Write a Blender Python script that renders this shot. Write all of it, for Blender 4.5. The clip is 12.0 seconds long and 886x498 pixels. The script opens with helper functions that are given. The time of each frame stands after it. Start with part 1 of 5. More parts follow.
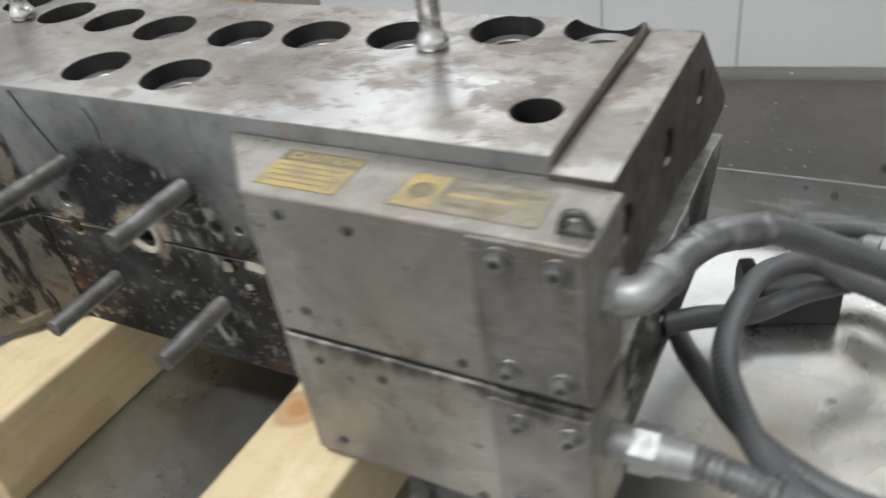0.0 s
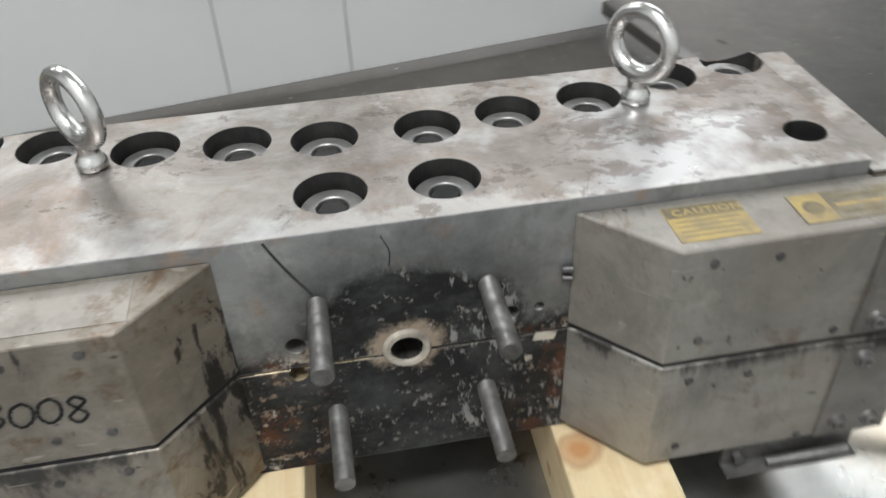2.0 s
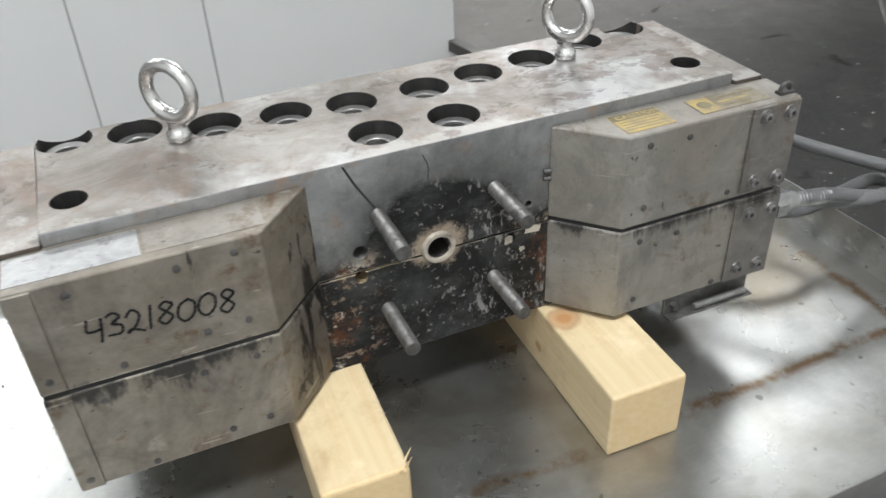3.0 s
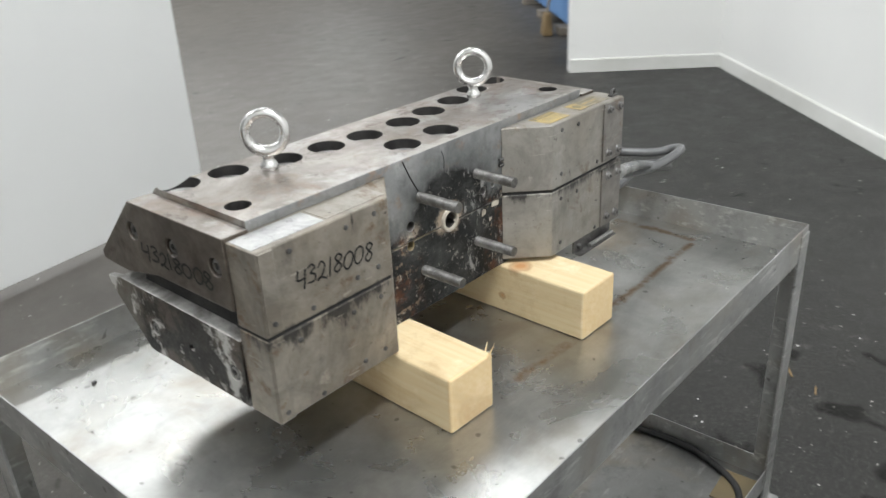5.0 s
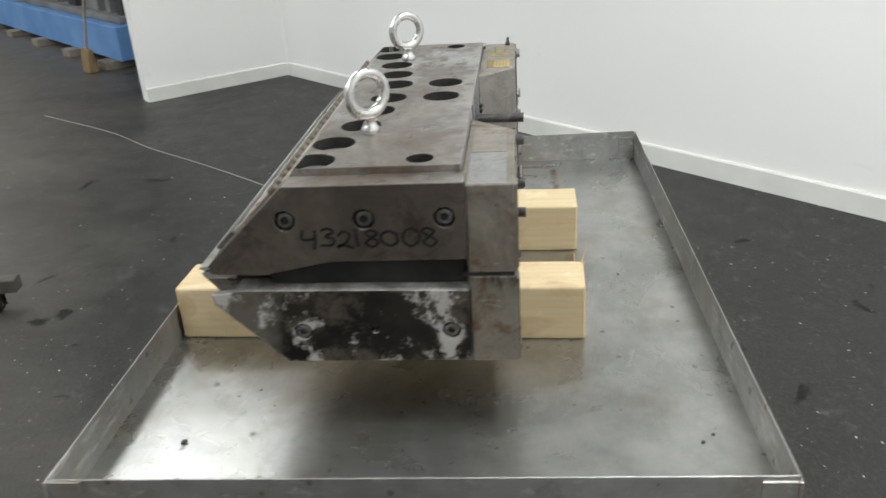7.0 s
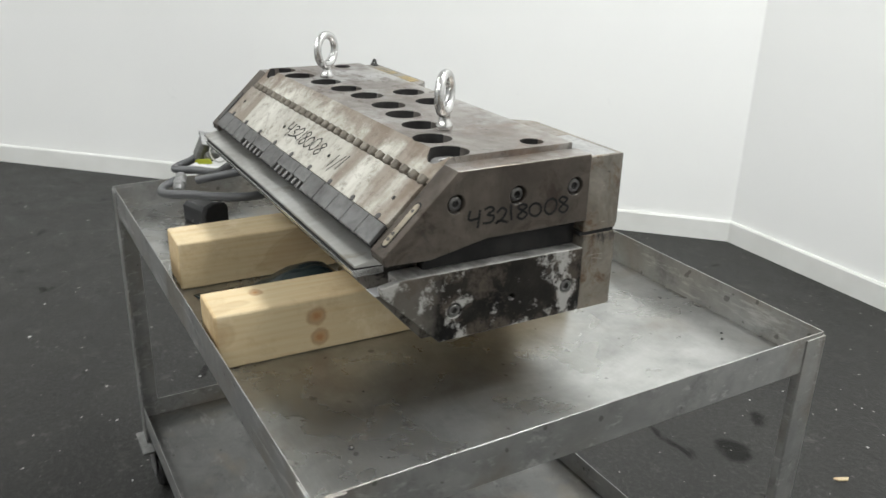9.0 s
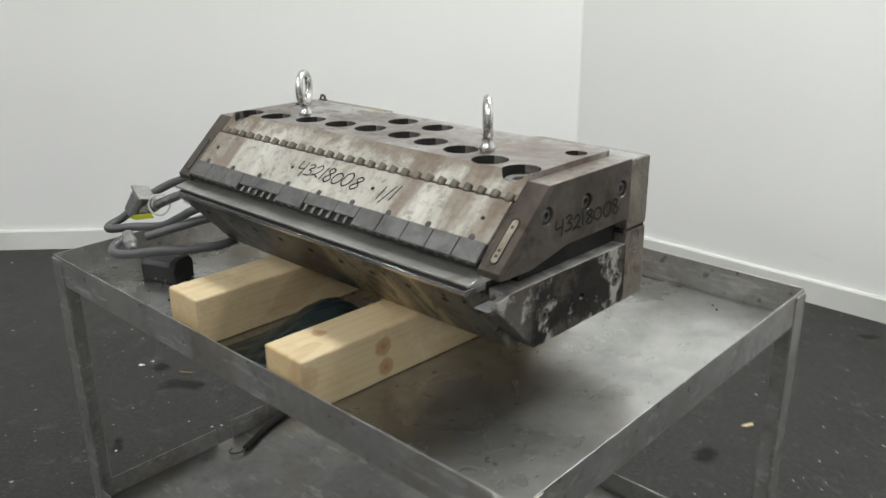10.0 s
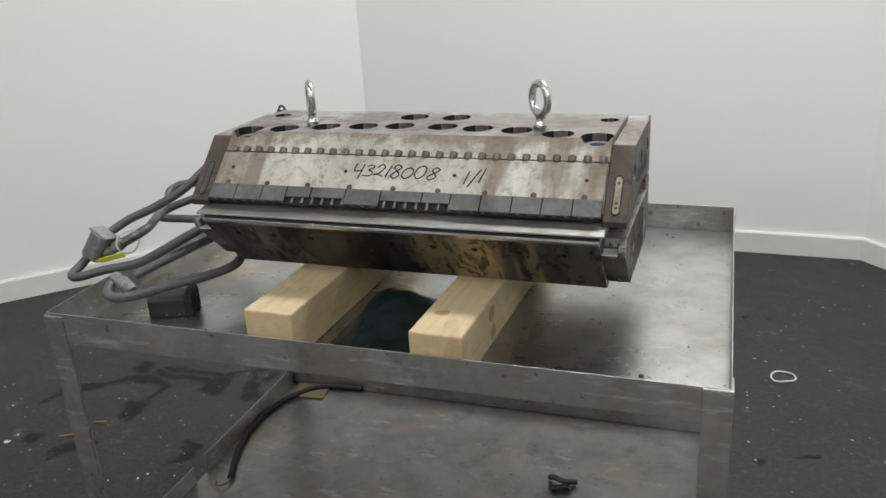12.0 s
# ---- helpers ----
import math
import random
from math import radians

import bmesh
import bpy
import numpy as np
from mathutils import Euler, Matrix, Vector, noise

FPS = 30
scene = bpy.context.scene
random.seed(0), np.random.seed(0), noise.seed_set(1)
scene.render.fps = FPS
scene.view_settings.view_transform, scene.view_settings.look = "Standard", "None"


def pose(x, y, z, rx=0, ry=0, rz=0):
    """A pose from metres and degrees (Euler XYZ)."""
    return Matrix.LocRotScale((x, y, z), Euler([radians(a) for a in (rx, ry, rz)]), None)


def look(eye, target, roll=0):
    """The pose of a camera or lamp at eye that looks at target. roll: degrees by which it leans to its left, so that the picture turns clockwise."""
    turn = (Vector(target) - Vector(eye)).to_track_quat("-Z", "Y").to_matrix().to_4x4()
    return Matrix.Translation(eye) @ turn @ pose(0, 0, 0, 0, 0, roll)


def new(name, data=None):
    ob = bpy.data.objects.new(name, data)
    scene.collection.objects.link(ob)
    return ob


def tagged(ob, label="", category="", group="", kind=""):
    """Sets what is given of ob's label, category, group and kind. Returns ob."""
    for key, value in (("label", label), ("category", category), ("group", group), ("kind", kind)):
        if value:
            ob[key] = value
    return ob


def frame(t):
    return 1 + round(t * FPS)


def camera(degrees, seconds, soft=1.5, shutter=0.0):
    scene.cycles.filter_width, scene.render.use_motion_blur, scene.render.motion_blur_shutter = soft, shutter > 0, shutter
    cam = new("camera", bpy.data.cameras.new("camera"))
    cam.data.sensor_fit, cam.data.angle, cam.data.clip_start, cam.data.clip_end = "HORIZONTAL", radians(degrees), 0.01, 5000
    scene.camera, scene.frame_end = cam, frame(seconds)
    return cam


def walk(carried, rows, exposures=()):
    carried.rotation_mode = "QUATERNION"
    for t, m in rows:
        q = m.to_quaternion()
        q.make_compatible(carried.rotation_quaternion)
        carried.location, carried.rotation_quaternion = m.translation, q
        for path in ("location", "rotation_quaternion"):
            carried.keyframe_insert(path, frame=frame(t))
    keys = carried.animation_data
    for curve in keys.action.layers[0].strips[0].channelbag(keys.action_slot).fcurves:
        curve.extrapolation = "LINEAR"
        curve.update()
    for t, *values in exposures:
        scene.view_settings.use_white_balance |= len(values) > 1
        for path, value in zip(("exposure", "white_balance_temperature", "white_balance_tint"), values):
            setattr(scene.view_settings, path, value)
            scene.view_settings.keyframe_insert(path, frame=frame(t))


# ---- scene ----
cam = camera(56.8, 12.0, shutter=0.5)
PATH = [
    (0, (0.515, -0.414, 1.294), (-0.356, 0.965, 0.137), -9.1),
    (0.5, (0.351, -0.5, 1.337), (-0.238, 0.964, 0.109), -8.6),
    (1, (0.201, -0.464, 1.356), (-0.14, 1.049, 0.093), -4.3),
    (1.5, (0.077, -0.424, 1.377), (-0.061, 1.083, 0.069), -3.2),
    (2, (-0.036, -0.514, 1.408), (0.193, 1.04, 0.17), -2.6),
    (2.5, (-0.159, -0.62, 1.424), (0.286, 0.912, 0.218), -1.7),
    (3, (-0.262, -0.719, 1.437), (0.348, 0.81, 0.301), -2.7),
    (3.2, (-0.326, -0.731, 1.438), (0.369, 0.78, 0.327), -2.0),
    (4.8, (-0.8, -0.844, 1.433), (0.472, 0.423, 0.55), -1.7),
    (5, (-0.866, -0.817, 1.433), (0.479, 0.4, 0.59), -2.8),
    (5.5, (-1.018, -0.707, 1.418), (0.519, 0.286, 0.61), -3.2),
    (6, (-1.086, -0.52, 1.383), (0.567, 0.264, 0.574), -2.9),
    (6.5, (-1.137, -0.324, 1.373), (0.625, 0.186, 0.575), -1.2),
    (7, (-1.254, -0.119, 1.373), (0.553, 0.075, 0.539), -3.8),
    (7.2, (-1.278, -0.041, 1.364), (0.539, 0.078, 0.537), -2.1),
    (8.8, (-1.264, 0.595, 1.352), (0.393, -0.239, 0.604), 1.2),
    (9, (-1.236, 0.649, 1.344), (0.379, -0.271, 0.605), 1.5),
    (9.5, (-1.111, 0.804, 1.343), (0.38, -0.314, 0.617), -0.9),
    (10, (-1.026, 1.014, 1.351), (0.276, -0.346, 0.675), -0.6),
    (10.5, (-0.919, 1.208, 1.37), (0.194, -0.287, 0.643), -2.3),
    (11, (-0.754, 1.301, 1.361), (0.183, -0.32, 0.657), -3.2),
    (11.5, (-0.633, 1.388, 1.383), (0.152, -0.314, 0.685), -3.8),
    (12, (-0.547, 1.478, 1.385), (0.103, -0.279, 0.684), -3.4),
]
walk(cam, [(t, look(eye, target, roll)) for t, eye, target, roll in PATH],
     [(0, -0.34, 6330, 11), (1, -0.31, 6330, 11), (1.5, -0.33, 6350, 11), (2.3, -0.3, 6350, 11), (3, -0.14, 6330, 11), (5, 0.06, 6400, 10.5), (6, -0.02, 6420, 10), (6.5, -0.13, 6420, 10), (7, -0.14, 6460, 10), (9, -0.12, 6470, 10), (9.5, -0.22, 6500, 10), (10, -0.4, 6520, 10), (10.5, -0.44, 6540, 10), (11.5, -0.58, 6550, 10), (12, -0.6, 6560, 10)])

# ---- world, light, exposure ----
world = bpy.data.worlds.new("world")
world.use_nodes = True
scene.world = world
world.node_tree.nodes["Background"].inputs[0].default_value = (0.9, 0.95, 1.0, 1)
world.node_tree.nodes["Background"].inputs[1].default_value = 0.05
CEILING = 3.9


def tube_light(x, y, turn, watts, long, wide):
    """A ceiling luminaire as one area lamp just under the ceiling."""
    lamp = bpy.data.lights.new("ceiling_light", "AREA")
    lamp.shape, lamp.size, lamp.size_y, lamp.energy = "RECTANGLE", long, wide, watts
    lamp.color = (0.978, 1.0, 0.995)
    ob = new("ceiling_light", lamp)
    ob.matrix_world = pose(x, y, CEILING - 0.06, 0, 0, turn)
    return ob


for lx, ly, turn, watts, long, wide in (
    (-1.9, 4.2, 35, 74, 1.8, 0.6), (2.05, 2.15, -4, 60, 2.8, 0.9), (1.2, 4.1, -4, 84, 4.4, 0.9), (-1.9, 2.2, 47, 46, 1.3, 0.5), (-0.4, -1.05, 0, 142, 1.3, 0.5),
    (4.6, 8.6, 47, 150, 1.3, 0.5), (-4.4, 3.4, 47, 50, 1.3, 0.5), (1.2, 7.6, 47, 150, 1.3, 0.5), (8.2, 9.4, 47, 130, 1.3, 0.5), (-2.5, 7.5, 47, 90, 1.3, 0.5),
):
    tube_light(lx, ly, turn, watts, long, wide)


# ---- materials ----
class Nodes:
    """A short way to write a node material."""

    def __init__(self, name):
        self.mat = bpy.data.materials.new(name)
        self.mat.use_nodes = True
        self.tree = self.mat.node_tree
        self.bsdf = self.tree.nodes["Principled BSDF"]
        self.coord = self.add("ShaderNodeTexCoord").outputs["Object"]

    def add(self, kind, **props):
        node = self.tree.nodes.new(kind)
        for key, value in props.items():
            if key == "operation":
                node.operation = value
            elif key == "data_type":
                node.data_type = value
            elif key == "blend_type":
                node.blend_type = value
            elif key == "distance":
                node.distance = value
        return node

    def link(self, a, b):
        self.tree.links.new(a, b)

    def scaled(self, scale, shift=(0, 0, 0), turn=(0, 0, 0)):
        node = self.add("ShaderNodeMapping")
        node.inputs["Scale"].default_value = scale if hasattr(scale, "__len__") else (scale,) * 3
        node.inputs["Location"].default_value = shift
        node.inputs["Rotation"].default_value = [radians(a) for a in turn]
        self.link(self.coord, node.inputs["Vector"])
        return node.outputs[0]

    def noise(self, scale, detail=5.0, rough=0.6, stretch=(1, 1, 1), shift=(0, 0, 0), bend=0.0):
        node = self.add("ShaderNodeTexNoise")
        node.inputs["Scale"].default_value = scale
        node.inputs["Detail"].default_value = detail
        node.inputs["Roughness"].default_value = rough
        node.inputs["Distortion"].default_value = bend
        self.link(self.scaled(stretch, shift), node.inputs["Vector"])
        return node.outputs["Fac"]

    def ramp(self, value, low, high, a=0.0, b=1.0):
        node = self.add("ShaderNodeMapRange")
        for n, v in zip(("From Min", "From Max", "To Min", "To Max"), (low, high, a, b)):
            node.inputs[n].default_value = v
        self.link(value, node.inputs["Value"])
        return node.outputs[0]

    def math(self, kind, a, b=0.0):
        node = self.add("ShaderNodeMath", operation=kind)
        for socket, v in zip(node.inputs, (a, b)):
            if isinstance(v, (int, float)):
                socket.default_value = v
            else:
                self.link(v, socket)
        return node.outputs[0]

    def axes(self):
        node = self.add("ShaderNodeSeparateXYZ")
        self.link(self.coord, node.inputs[0])
        return node.outputs

    def mix(self, fac, a, b, kind="MIX"):
        node = self.add("ShaderNodeMix", data_type="RGBA", blend_type=kind)
        for socket, v in ((node.inputs[0], fac), (node.inputs[6], a), (node.inputs[7], b)):
            if isinstance(v, (int, float)):
                socket.default_value = v
            elif isinstance(v, tuple):
                socket.default_value = (*v, 1)
            else:
                self.link(v, socket)
        return node.outputs[2]

    def bump(self, height, strength, distance=0.002, over=None):
        node = self.add("ShaderNodeBump")
        node.inputs["Strength"].default_value = strength
        node.inputs["Distance"].default_value = distance
        self.link(height, node.inputs["Height"])
        if over is not None:
            self.link(over, node.inputs["Normal"])
        return node.outputs[0]

    def done(self, colour, rough=0.5, metal=0.0, normal=None, coat=0.0):
        for socket, v in (("Base Color", colour), ("Roughness", rough), ("Metallic", metal), ("Normal", normal), ("Coat Weight", coat)):
            if v is None:
                continue
            if isinstance(v, tuple):
                self.bsdf.inputs[socket].default_value = (*v, 1)
            elif isinstance(v, (int, float)):
                self.bsdf.inputs[socket].default_value = v
            else:
                self.link(v, self.bsdf.inputs[socket])
        return self.mat


def worn_metal(name, light, dark, rust, rough=(0.35, 0.6), metal=0.8, grain=40, patch=6, rust_from=0.6, bump=0.25, scratch=True, grime=0.55):
    """Machined steel with a two-scale patina, stains, scratches and fine relief."""
    m = Nodes(name)
    big, mid, fine = m.noise(patch, 6, 0.65, bend=0.6), m.noise(grain, 4, 0.6), m.noise(grain * 8, 3, 0.5)
    colour = m.mix(m.ramp(big, 0.35, 0.65), dark, light)
    colour = m.mix(m.ramp(mid, 0.45, 0.75, 0.0, 0.35), colour, dark)
    stain = m.noise(patch * 1.7, 8, 0.7, shift=(3.1, 1.7, 0.4), bend=1.2)
    colour = m.mix(m.ramp(stain, rust_from, rust_from + 0.14, 0.0, 0.8), colour, rust)
    soot = m.noise(patch * 2.6, 9, 0.75, shift=(7.1, 5.7, 2.4), bend=0.8)
    colour = m.mix(m.ramp(soot, grime + 0.05, grime + 0.2, 0.0, 0.75), colour, (0.035, 0.032, 0.03))
    roughness = m.ramp(mid, 0.3, 0.7, *rough)
    height = fine
    if scratch:
        lines = m.noise(30, 3, 0.6, stretch=(1.0, 14.0, 1.0), bend=0.3)
        marks = m.ramp(lines, 0.68, 0.74)
        colour = m.mix(m.math("MULTIPLY", marks, 0.25), colour, tuple(min(1, 1.6 * c) for c in light))
        roughness = m.math("ADD", roughness, m.math("MULTIPLY", lines, 0.08))
    return m.done(colour, roughness, metal, m.bump(height, bump, 0.0006, m.bump(big, 0.15, 0.002)))


M = {}


def plate_steel():
    """The top plate: ground steel, browned by heat, with torn reddish smears and a bare area, its glare painted in, at
    one end.
    """
    m = Nodes("tool_steel")
    x, y, z = m.axes()
    big, mid, fine = m.noise(7, 7, 0.7, bend=0.7), m.noise(45, 6, 0.7), m.noise(340, 3, 0.5)
    colour = m.mix(m.ramp(big, 0.36, 0.64), (0.165, 0.143, 0.124), (0.345, 0.322, 0.30))
    colour = m.mix(m.ramp(mid, 0.46, 0.72, 0, 0.4), colour, (0.165, 0.148, 0.132))
    tint = m.noise(9, 8, 0.72, shift=(3.1, 1.7, 0.4), bend=1.0)
    colour = m.mix(m.ramp(tint, 0.52, 0.68, 0, 0.7), colour, (0.215, 0.145, 0.10))
    end = m.math("SQRT", m.math("ADD", m.math("POWER", m.math("MULTIPLY", m.math("SUBTRACT", x, 0.235), 0.8), 2.0), m.math("POWER", m.math("SUBTRACT", y, 0.035), 2.0)))
    # Bare metal at this end, lightened further to paint in its glare.
    worn = m.math("ADD", m.noise(9, 6, 0.62, shift=(6, 6, 1), bend=0.3), m.ramp(end, 0.03, 0.15, 0.13, -0.03))
    bare = m.ramp(worn, 0.52, 0.68)
    colour = m.mix(m.math("MULTIPLY", bare, 0.7), colour, (0.50, 0.503, 0.503))
    # Lighter band along the front edge: the lamp's reflection painted into the colour.
    front = m.math("ADD", m.ramp(y, -0.05, -0.02, 0.16, 0.0), m.noise(11, 6, 0.7, shift=(2, 5, 5)))
    colour = m.mix(m.ramp(front, 0.6, 0.68, 0, 0.5), colour, (0.50, 0.49, 0.47))
    smear = m.math("ADD", m.noise(21, 8, 0.72, stretch=(0.8, 1.2, 1), shift=(1, 9, 2), bend=0.25), m.ramp(end, 0.06, 0.16, 0.045, -0.02))
    torn = m.ramp(smear, 0.585, 0.615)
    colour = m.mix(m.math("MULTIPLY", torn, 0.48), colour, (0.125, 0.085, 0.07))
    lip = m.ramp(m.math("ABSOLUTE", m.math("SUBTRACT", smear, 0.592)), 0.0, 0.012, 0.6, 0.0)
    colour = m.mix(lip, colour, (0.05, 0.04, 0.036))
    soot = m.math("ADD", m.noise(17, 9, 0.78, shift=(7.1, 5.7, 2.4), bend=0.8), m.ramp(y, 0.1, 0.15, 0.0, 0.07))
    colour = m.mix(m.ramp(soot, 0.6, 0.7, 0, 0.75), colour, (0.035, 0.032, 0.03))
    lines = m.noise(30, 3, 0.6, stretch=(1.0, 14.0, 1.0), bend=0.3)
    colour = m.mix(m.ramp(lines, 0.68, 0.74, 0, 0.25), colour, (0.6, 0.59, 0.57))
    rough = m.math("SUBTRACT", m.ramp(mid, 0.3, 0.7, 0.33, 0.47), m.math("MULTIPLY", bare, 0.07))
    rough = m.math("ADD", rough, m.math("MULTIPLY", torn, 0.12))
    return m.done(colour, rough, 0.85, m.bump(fine, 0.25, 0.0006, m.bump(big, 0.15, 0.002)))


M["plate"] = plate_steel()
M["end"] = worn_metal("end_plate_steel", (0.125, 0.106, 0.088), (0.06, 0.049, 0.040), (0.035, 0.022, 0.015), (0.36, 0.58), 0.6, 50, 8, 0.54, grime=0.49)


def sooted_cover(name, light, shade, soot):
    """Sheet-steel covers: brownish steel, dents, oil runs and soot spread along the joint and down from it."""
    m = Nodes(name)
    x, y, z = m.axes()
    big, mid, fine = m.noise(9, 7, 0.7, bend=0.8), m.noise(50, 6, 0.7), m.noise(360, 3, 0.5)
    colour = m.mix(m.ramp(big, 0.36, 0.62), shade, light)
    colour = m.mix(m.ramp(mid, 0.5, 0.74, 0, 0.4), colour, tuple(0.72 * v for v in shade))
    warm = m.noise(5, 7, 0.7, shift=(9, 1, 4), bend=0.4)
    colour = m.mix(m.ramp(warm, 0.44, 0.64, 0, 0.4), colour, tuple(v * k for v, k in zip(light, (0.92, 0.84, 0.74))))
    rubbed = m.noise(16, 6, 0.7, stretch=(1.6, 1, 0.5), shift=(3, 6, 2), bend=0.3)
    colour = m.mix(m.ramp(rubbed, 0.55, 0.72, 0, 0.5), colour, tuple(0.5 * v for v in shade))
    slanted = m.ramp(m.math("ABSOLUTE", x), 0.165, 0.185, max(0.0, 2 * soot - 1), 0.0)
    stain = m.math("ADD", m.noise(14, 9, 0.75, shift=(5, 2, 8), bend=0.4), m.math("MULTIPLY", slanted, 0.025))
    colour = m.mix(m.ramp(stain, 0.56, 0.64, 0, 0.35 + 0.45 * soot), colour, (0.115, 0.068, 0.033))
    run = m.noise(26, 7, 0.72, stretch=(1, 1, 0.28), shift=(2, 2, 2), bend=0.5)
    run = m.math("ADD", run, m.math("MULTIPLY", slanted, 0.13))
    colour = m.mix(m.ramp(run, 0.67 - 0.01 * soot, 0.70 - 0.01 * soot, 0, 0.95), colour, (0.016, 0.014, 0.013))
    pits = m.noise(95, 4, 0.6, shift=(4, 1, 1))
    colour = m.mix(m.ramp(pits, 0.68, 0.72, 0, 0.8), colour, (0.04, 0.033, 0.028))
    drop = m.math("SUBTRACT", 0.121, z)
    drop = m.math("MAXIMUM", m.math("MULTIPLY", drop, -1.6), m.math("MULTIPLY", drop, 0.8 + 0.5 * (1 - soot)))
    ragged = m.math("MULTIPLY", m.math("SUBTRACT", m.noise(30, 8, 0.78, stretch=(1, 1, 0.35), shift=(8, 3, 1)), 0.5), -0.06 - 0.06 * soot)
    colour = m.mix(m.ramp(m.math("ADD", drop, ragged), -0.003, 0.010, 0.92, 0.0), colour, (0.028, 0.026, 0.025))
    bare = m.ramp(m.noise(17, 8, 0.75, shift=(1, 4, 9)), 0.62, 0.68, 0, 0.45)
    colour = m.mix(bare, colour, tuple(min(1, 1.4 * v) for v in light))
    scratch = m.ramp(m.noise(22, 2, 0.5, stretch=(0.5, 1, 5), shift=(3, 3, 1), bend=1.6), 0.7, 0.73, 0, 0.45)
    colour = m.mix(scratch, colour, tuple(min(1, 1.6 * v) for v in light))
    return m.done(colour, m.ramp(mid, 0.3, 0.7, 0.36, 0.58), 0.6, m.bump(fine, 0.25, 0.0006, m.bump(stain, 0.25, 0.0012, m.bump(m.noise(11, 2, 0.4, shift=(1, 7, 3)), 0.35, 0.003))))


M["cover"] = sooted_cover("cover_steel", (0.288, 0.271, 0.247), (0.188, 0.175, 0.157), 0.45)
M["dirty"] = sooted_cover("oil_streaked_cover", (0.26, 0.239, 0.206), (0.128, 0.114, 0.096), 1.0)
M["panel"] = sooted_cover("panel_steel", (0.21, 0.198, 0.184), (0.122, 0.114, 0.104), 0.55)
M["bolt"] = worn_metal("bolt_steel", (0.24, 0.235, 0.23), (0.12, 0.115, 0.11), (0.12, 0.08, 0.05), (0.35, 0.55), 0.85, 120, 20, 0.66)
M["stud"] = worn_metal("stud_steel", (0.19, 0.185, 0.18), (0.085, 0.082, 0.078), (0.10, 0.07, 0.05), (0.35, 0.55), 0.85, 150, 25, 0.6)
M["dark"] = worn_metal("blackened_steel", (0.11, 0.108, 0.105), (0.05, 0.048, 0.047), (0.09, 0.055, 0.035), (0.36, 0.6), 0.6, 60, 9, 0.62)
M["lip"] = worn_metal("ground_lip_steel", (0.56, 0.56, 0.54), (0.38, 0.375, 0.35), (0.24, 0.205, 0.14), (0.24, 0.36), 0.85, 60, 7, 0.57, 0.08, grime=0.58)
M["edge"] = worn_metal("polished_edge_steel", (0.75, 0.75, 0.75), (0.55, 0.55, 0.55), (0.3, 0.27, 0.22), (0.14, 0.22), 0.95, 60, 12, 0.66, 0.05, grime=0.56)
M["scallop"] = worn_metal("brown_screw_steel", (0.22, 0.20, 0.165), (0.10, 0.085, 0.07), (0.05, 0.032, 0.022), (0.4, 0.58), 0.55, 120, 25, 0.58)
M["silvered"] = worn_metal("frosted_steel", (0.62, 0.62, 0.62), (0.5, 0.5, 0.5), (0.3, 0.28, 0.25), (0.35, 0.5), 0.25, 60, 30, 0.64, 0.2, True, 0.62)
M["ledge"] = worn_metal("chalky_ledge_steel", (0.50, 0.49, 0.47), (0.17, 0.165, 0.155), (0.10, 0.085, 0.07), (0.4, 0.6), 0.35, 70, 22, 0.58, 0.3, True, 0.53)
M["clamp"] = worn_metal("grey_clamp_steel", (0.165, 0.165, 0.16), (0.085, 0.083, 0.08), (0.12, 0.09, 0.07), (0.38, 0.55), 0.5, 70, 14, 0.6, grime=0.58)
# Near-black colour for the counterbores in the die top.
M["soot"] = worn_metal("dark_bore_steel", (0.045, 0.043, 0.041), (0.02, 0.019, 0.019), (0.05, 0.035, 0.025), (0.35, 0.55), 0.4, 80, 20, 0.62)
M["screw"] = worn_metal("screw_head_steel", (0.30, 0.295, 0.285), (0.19, 0.185, 0.18), (0.12, 0.08, 0.05), (0.35, 0.5), 0.8, 120, 20, 0.62)
M["eye"] = worn_metal("zinc_plated_steel", (0.68, 0.675, 0.665), (0.52, 0.515, 0.505), (0.4, 0.36, 0.3), (0.21, 0.29), 0.95, 90, 20, 0.72, 0.1, False, 0.7)


